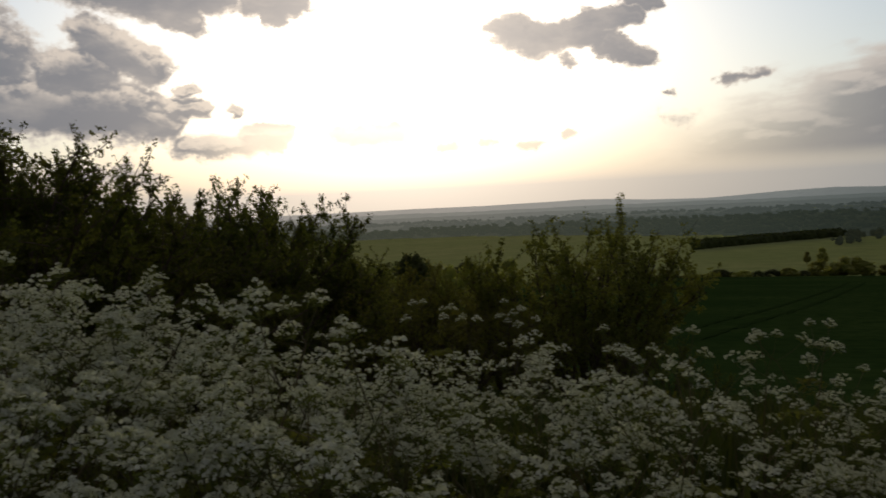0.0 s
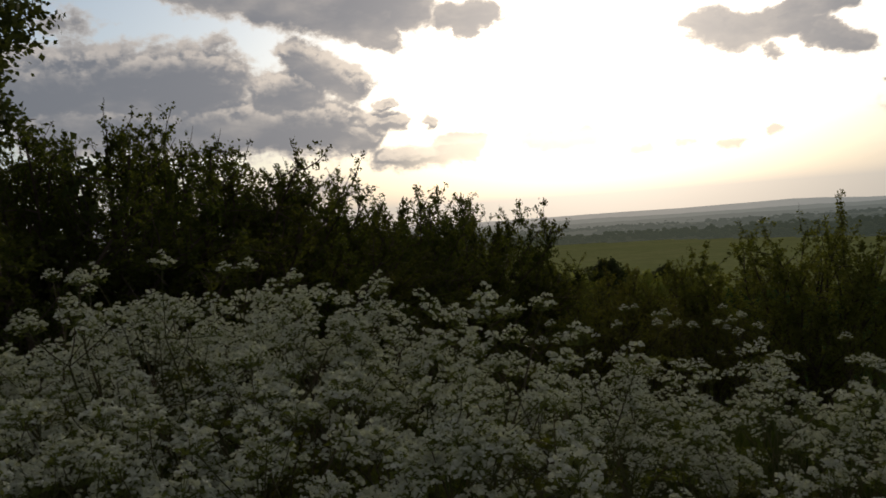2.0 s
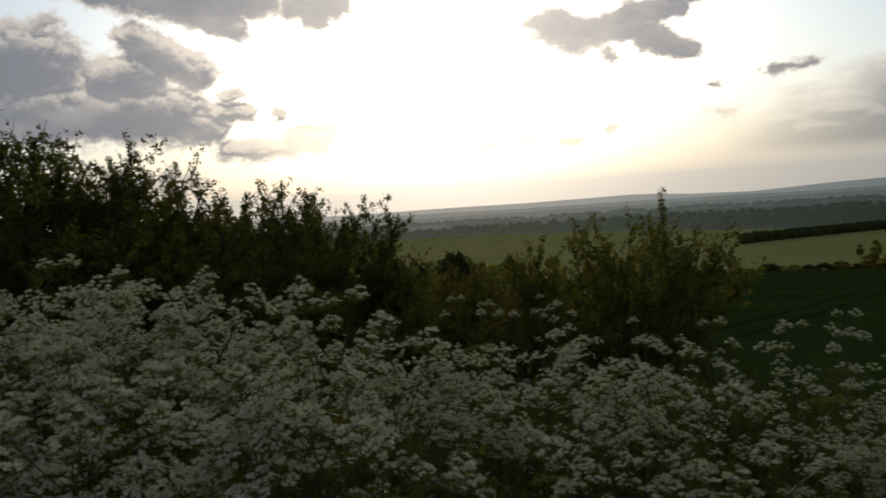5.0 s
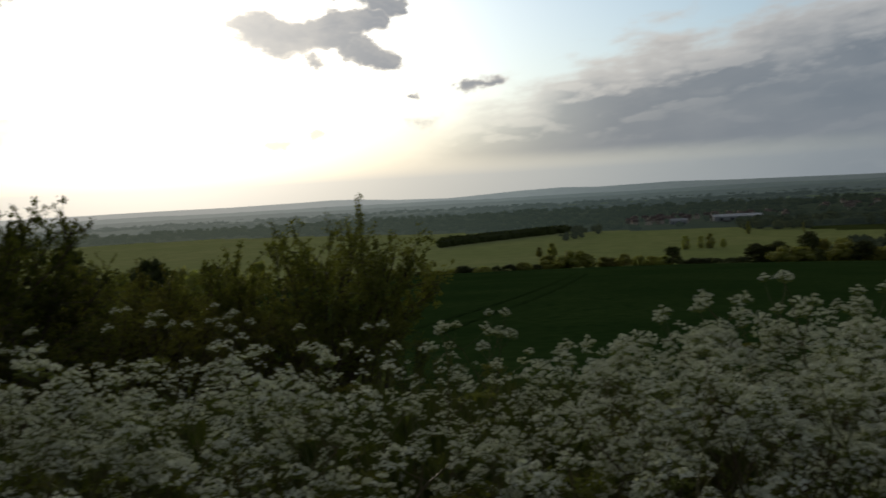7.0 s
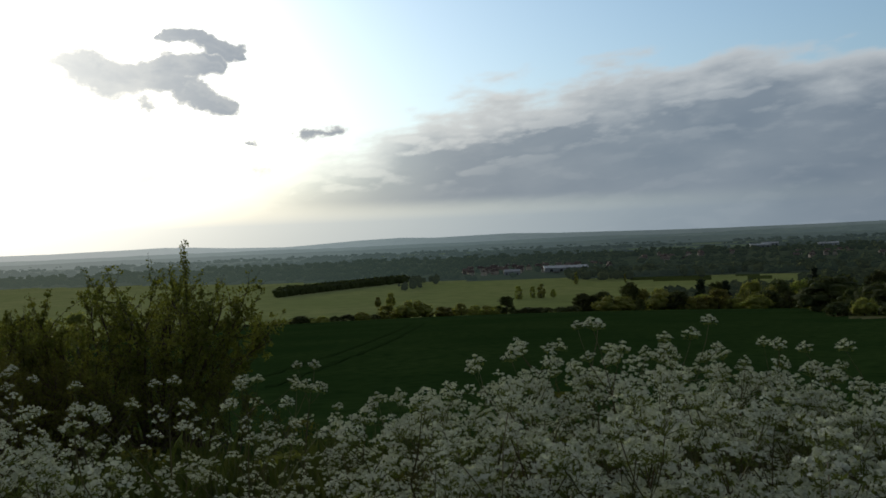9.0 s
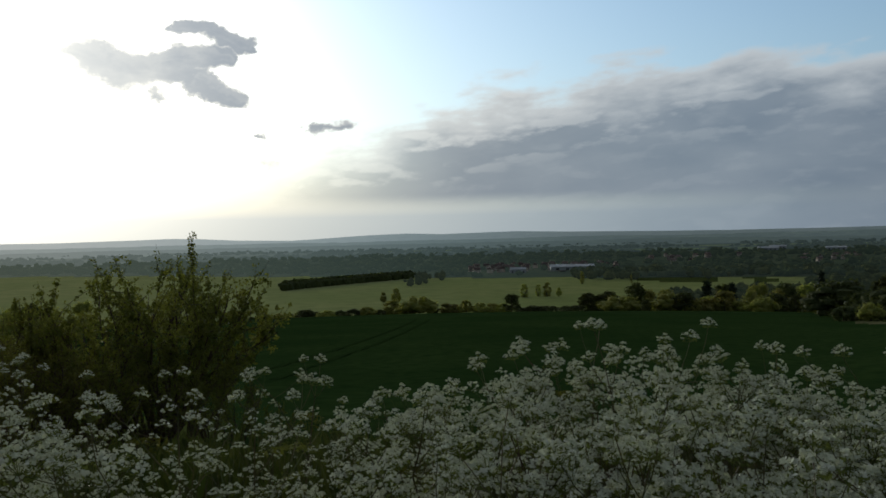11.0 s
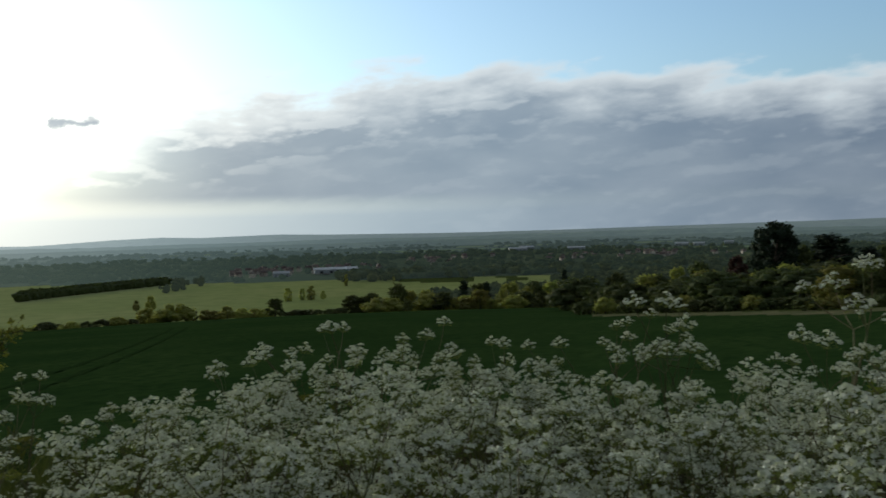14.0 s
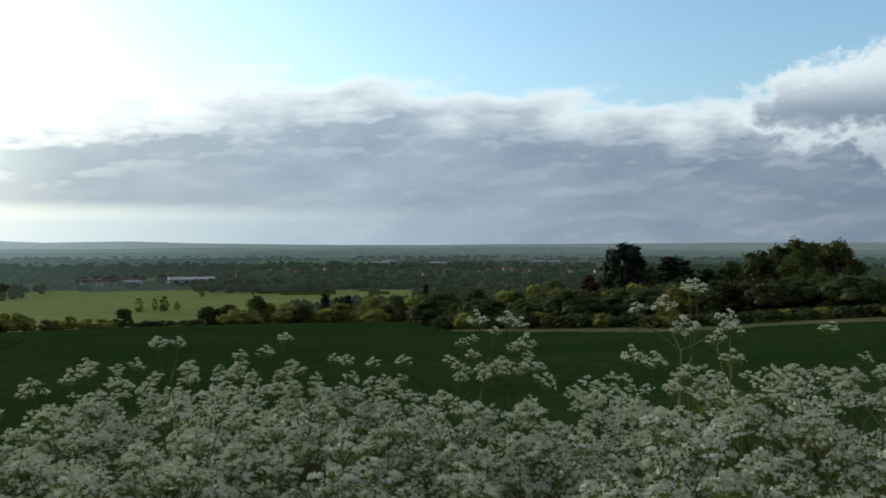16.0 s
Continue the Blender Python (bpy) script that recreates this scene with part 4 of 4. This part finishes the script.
def fern_mesh(seed):
    """A cut, ferny leaf with leaflets on both sides of its rib."""
    rng = np.random.default_rng(seed)
    s = Soup()
    rib = bend((0, 0, 0), (1, 0, 0.5), 0.26, 6, rng, 0.08, -0.08)
    s.tube(rib, 0.002, 0.0007, 3)
    for i in range(9):
        t = 0.2 + 0.8 * i / 9
        for side in (-1, 1):
            ln = 0.085 * (1.15 - t)
            sub = bend(along(rib, t), (0.6, side, 0.1), ln, 3, rng, 0.1)
            c = np.array([tuple(along(sub, u) + Vector(rng.normal(0, 0.004, 3))) for u in np.linspace(0.15, 1, 6)])
            s.quad_cloud(c, 0.011, rng, 0.5, up=0.5)
    return s.mesh("leaf", M_FERN)


def parsley_proto(seed, umbels, ferns, branches=(0.56, 0.68, 0.78, 0.87), leaves=13, size=1.0):
    """A cow parsley plant one metre tall: branched stem, flower heads, ferny leaves."""
    rng = np.random.default_rng(seed)
    s = Soup()
    heads = []
    main = bend((0, 0, -0.03), (0, 0, 1), 0.97, 9, rng, 0.05)
    s.tube(main, 0.0055, 0.0018, 5)

    def crown_of(p, d, n):
        for _ in range(n):
            e = bend(p, Vector(d) + Vector(rng.normal(0, 0.55, 3)) + Vector((0, 0, 0.5)), rng.uniform(0.06, 0.15), 3, rng, 0.1, 0.1)
            s.tube(e, 0.0013, 0.0009, 3)
            heads.append((e[-1], e[-1] - e[-2]))

    crown_of(main[-1], (0, 0, 1), 3)
    for t in branches:
        for _ in range(rng.integers(1, 3)):
            a = rng.uniform(0, 2 * math.pi)
            br = bend(along(main, t), (math.cos(a), math.sin(a), 1.3), rng.uniform(0.16, 0.42) * (1.35 - 0.6 * t), 5, rng, 0.1, 0.08)
            s.tube(br, 0.003, 0.0014, 4)
            crown_of(br[-1], br[-1] - br[-2], rng.integers(2, 4) if t > 0.6 else 2)
    root = new("cow_parsley", s.mesh("stem", M_STEM))
    for p, d in heads:
        up = (d.normalized() * 0.5 + Vector((0, 0, 0.8))).normalized()
        m = Matrix.Translation(p) @ up.to_track_quat("Z", "Y").to_matrix().to_4x4() @ Matrix.Rotation(rng.uniform(0, 6), 4, "Z")
        k = rng.uniform(0.6, 1.15) * size
        part("flower_head", umbels[rng.integers(len(umbels))], root, m @ Matrix.Diagonal((k, k, k, 1)), "white umbel of tiny flowers")
    for i in range(leaves):
        t = rng.uniform(0.12, 0.9)
        m = Matrix.Translation(along(main, t)) @ Matrix.Rotation(rng.uniform(0, 6.28), 4, "Z")
        k = rng.uniform(0.7, 1.3) * (1.2 - 0.5 * t)
        part("leaf", ferns[rng.integers(len(ferns))], root, m @ Matrix.Diagonal((k, k, k, 1)))
    return tagged(root, "tall cow parsley plant with white lacy flower heads", "wildflower", "cow parsley")


CREST_AZ = [-100, -80, -70, -62, -56, -48, -42, -37, -35, -32, -28, -24, -20, -13, -8, -3, 6, 10, 15.6, 20, 23, 30, 37, 45, 60]
CREST_EL = [-6, -6, -7.4, -8.2, -8.0, -8.1, -7.5, -7.7, -8.0, -9.0, -11.0, -11.6, -10.8, -9.2, -8.6, -8.3, -8.3, -8.0, -6.7, -4.9, -2.9, -1.4, -2.0, -3.8, -5]


def build_parsley():
    rng = np.random.default_rng(71)
    umbels = [umbel_mesh(200 + i) for i in range(6)]
    simple = [umbel_mesh(200 + i, rough=True) for i in range(6)]
    ferns = [fern_mesh(300 + i) for i in range(4)]
    protos = [parsley_proto(400 + i, umbels, ferns) for i in range(8)] + [parsley_proto(450 + i, umbels, ferns, (0.8,), 3, 0.8) for i in range(4)]

    heights = [top_of(p) for p in protos]
    distant = Soup()

    def put(x, y, top, joined=False, slim=False):
        z = ground_z(x, y)
        n = 8 + rng.integers(4) if slim else rng.integers(8)
        k = min(max((top - z) / heights[n], 0.5), 1.5)
        m = Matrix.Translation((x, y, top - k * heights[n])) @ Matrix.Rotation(rng.uniform(0, 6.28), 4, "Z")
        if not joined:
            copy_thing(protos[n], m).scale = (k, k, k)
            return
        for o in (protos[n], *protos[n].children):
            if o.name.startswith("leaf") and rng.random() < 0.7:
                continue
            data = simple[umbels.index(o.data)] if o.data in umbels else o.data
            w = np.array(m @ Matrix.Diagonal((k, k, k, 1)) @ (o.matrix_basis if o.parent else Matrix()))
            co = np.empty(len(data.vertices) * 3)
            data.vertices.foreach_get("co", co)
            co = co.reshape(-1, 3) @ w[:3, :3].T + w[:3, 3]
            base = len(distant.v)
            distant.v += co.tolist()
            kinds = [("petal", "green_stem", "fern_leaf", "green_ray").index(a.name) for a in data.materials]
            for f in data.polygons:
                distant.f.append([base + q for q in f.vertices])
                distant.m.append(kinds[f.material_index])

    # plants that stand above the rest
    tall_near = (
        (2.06, 1.99, 1.30), (2.03, 1.76, 1.37), (2.48, 1.29, 1.33), (2.52, 1.23, 1.37), (2.47, 0.73, 1.51), (2.55, 1.0, 1.42), (2.51, 0.62, 1.44), (2.5, 0.25, 1.42), (2.53, 0.17, 1.40),
        (2.4, 0.59, 1.35), (2.43, 0.51, 1.36), (2.27, 1.52, 1.29), (2.56, 1.5, 1.29), (2.63, 1.23, 1.28), (1.64, 1.8, 1.26), (1.8, 1.81, 1.29), (1.97, 1.81, 1.33), (2.19, 1.59, 1.27),
        (2.33, 1.58, 1.26),
    )
    tall_far = (
        (1.29, 2.62, 1.18), (0.9, 2.51, 1.19), (0.75, 2.53, 1.19), (1.08, 2.68, 1.18), (1.74, 2.63, 1.03), (0.51, 2.55, 1.18), (-1.16, 1.94, 1.60), (-1.19, 1.81, 1.57), (-1.29, 1.74, 1.57),
        (-0.96, 2.05, 1.56), (-0.93, 2.17, 1.51), (-0.83, 2.31, 1.42), (-0.15, 4.14, 1.17), (-0.3, 3.92, 1.12), (0.12, 4.14, 1.15), (0.34, 4.12, 1.10), (-0.59, 2.88, 1.22), (-1.9, 2.28, 1.57),
    )
    for x, y, top in tall_near + tall_far:
        put(x, y, top, slim=True)
    count = 0
    while count < 318:
        az, d = rng.uniform(-98, 62), math.sqrt(rng.uniform(1.2 ** 2, 3.7 ** 2))
        if count > 285:
            az, d = rng.uniform(-70, -37), rng.uniform(1.8, 2.9)
        elif count > 262:
            az, d = rng.uniform(-30, 8), rng.uniform(2.2, 4.6)
        elif -27 < az < 4 and rng.random() < 0.42:
            continue
        x, y = 0.2 - d * math.sin(radians(az)), d * math.cos(radians(az)) - 0.05
        el = float(np.interp(az, CREST_AZ, CREST_EL))
        loose = float(np.interp(az, (-32, -24, 4, 12), (0.10, 0.26, 0.26, 0.10)))
        top = 1.6 + d * math.tan(radians(el)) - abs(rng.normal(0, loose)) - 0.02
        if d < 1.6:
            top = min(top, 1.38)
        put(x, y, top, d > 2.6, 262 < count < 286 and count % 2 == 0)
        count += 1
    tagged(new("cow_parsley_bank", distant.mesh("cow_parsley_bank", M_PETAL, M_STEM, M_FERN, M_RAY)), "dense bank of white cow parsley further down the slope", "wildflowers", kind="stuff")
    drop(*protos)


build_parsley()


def build_grass():
    """Verge grass and leaves under the flowers."""
    rng = np.random.default_rng(81)
    s = Soup()
    n = 26000
    az, d = np.radians(rng.uniform(-100, 65, n)), np.sqrt(rng.uniform(0.9 ** 2, 7.5 ** 2, n))
    for a, r in zip(az, d):
        x, y = -r * math.sin(a), r * math.cos(a)
        z = ground_z(x, y)
        h, b, w = rng.uniform(0.25, 0.75), rng.uniform(0, 6.28), 0.006
        dx, dy = math.cos(b), math.sin(b)
        k = rng.uniform(0.05, 0.25)
        base = len(s.v)
        s.v += [(x - dy * w, y + dx * w, z), (x + dy * w, y - dx * w, z), (x + dx * k * 0.4 + dy * w * 0.7, y + dy * k * 0.4 - dx * w * 0.7, z + h * 0.65), (x + dx * k, y + dy * k, z + h)]
        s.f.append((base, base + 1, base + 2, base + 3))
        s.m.append(0)
    tagged(new("grass", s.mesh("grass", M_BLADE)), "long verge grass growing under the cow parsley", "grass", kind="stuff")


build_grass()
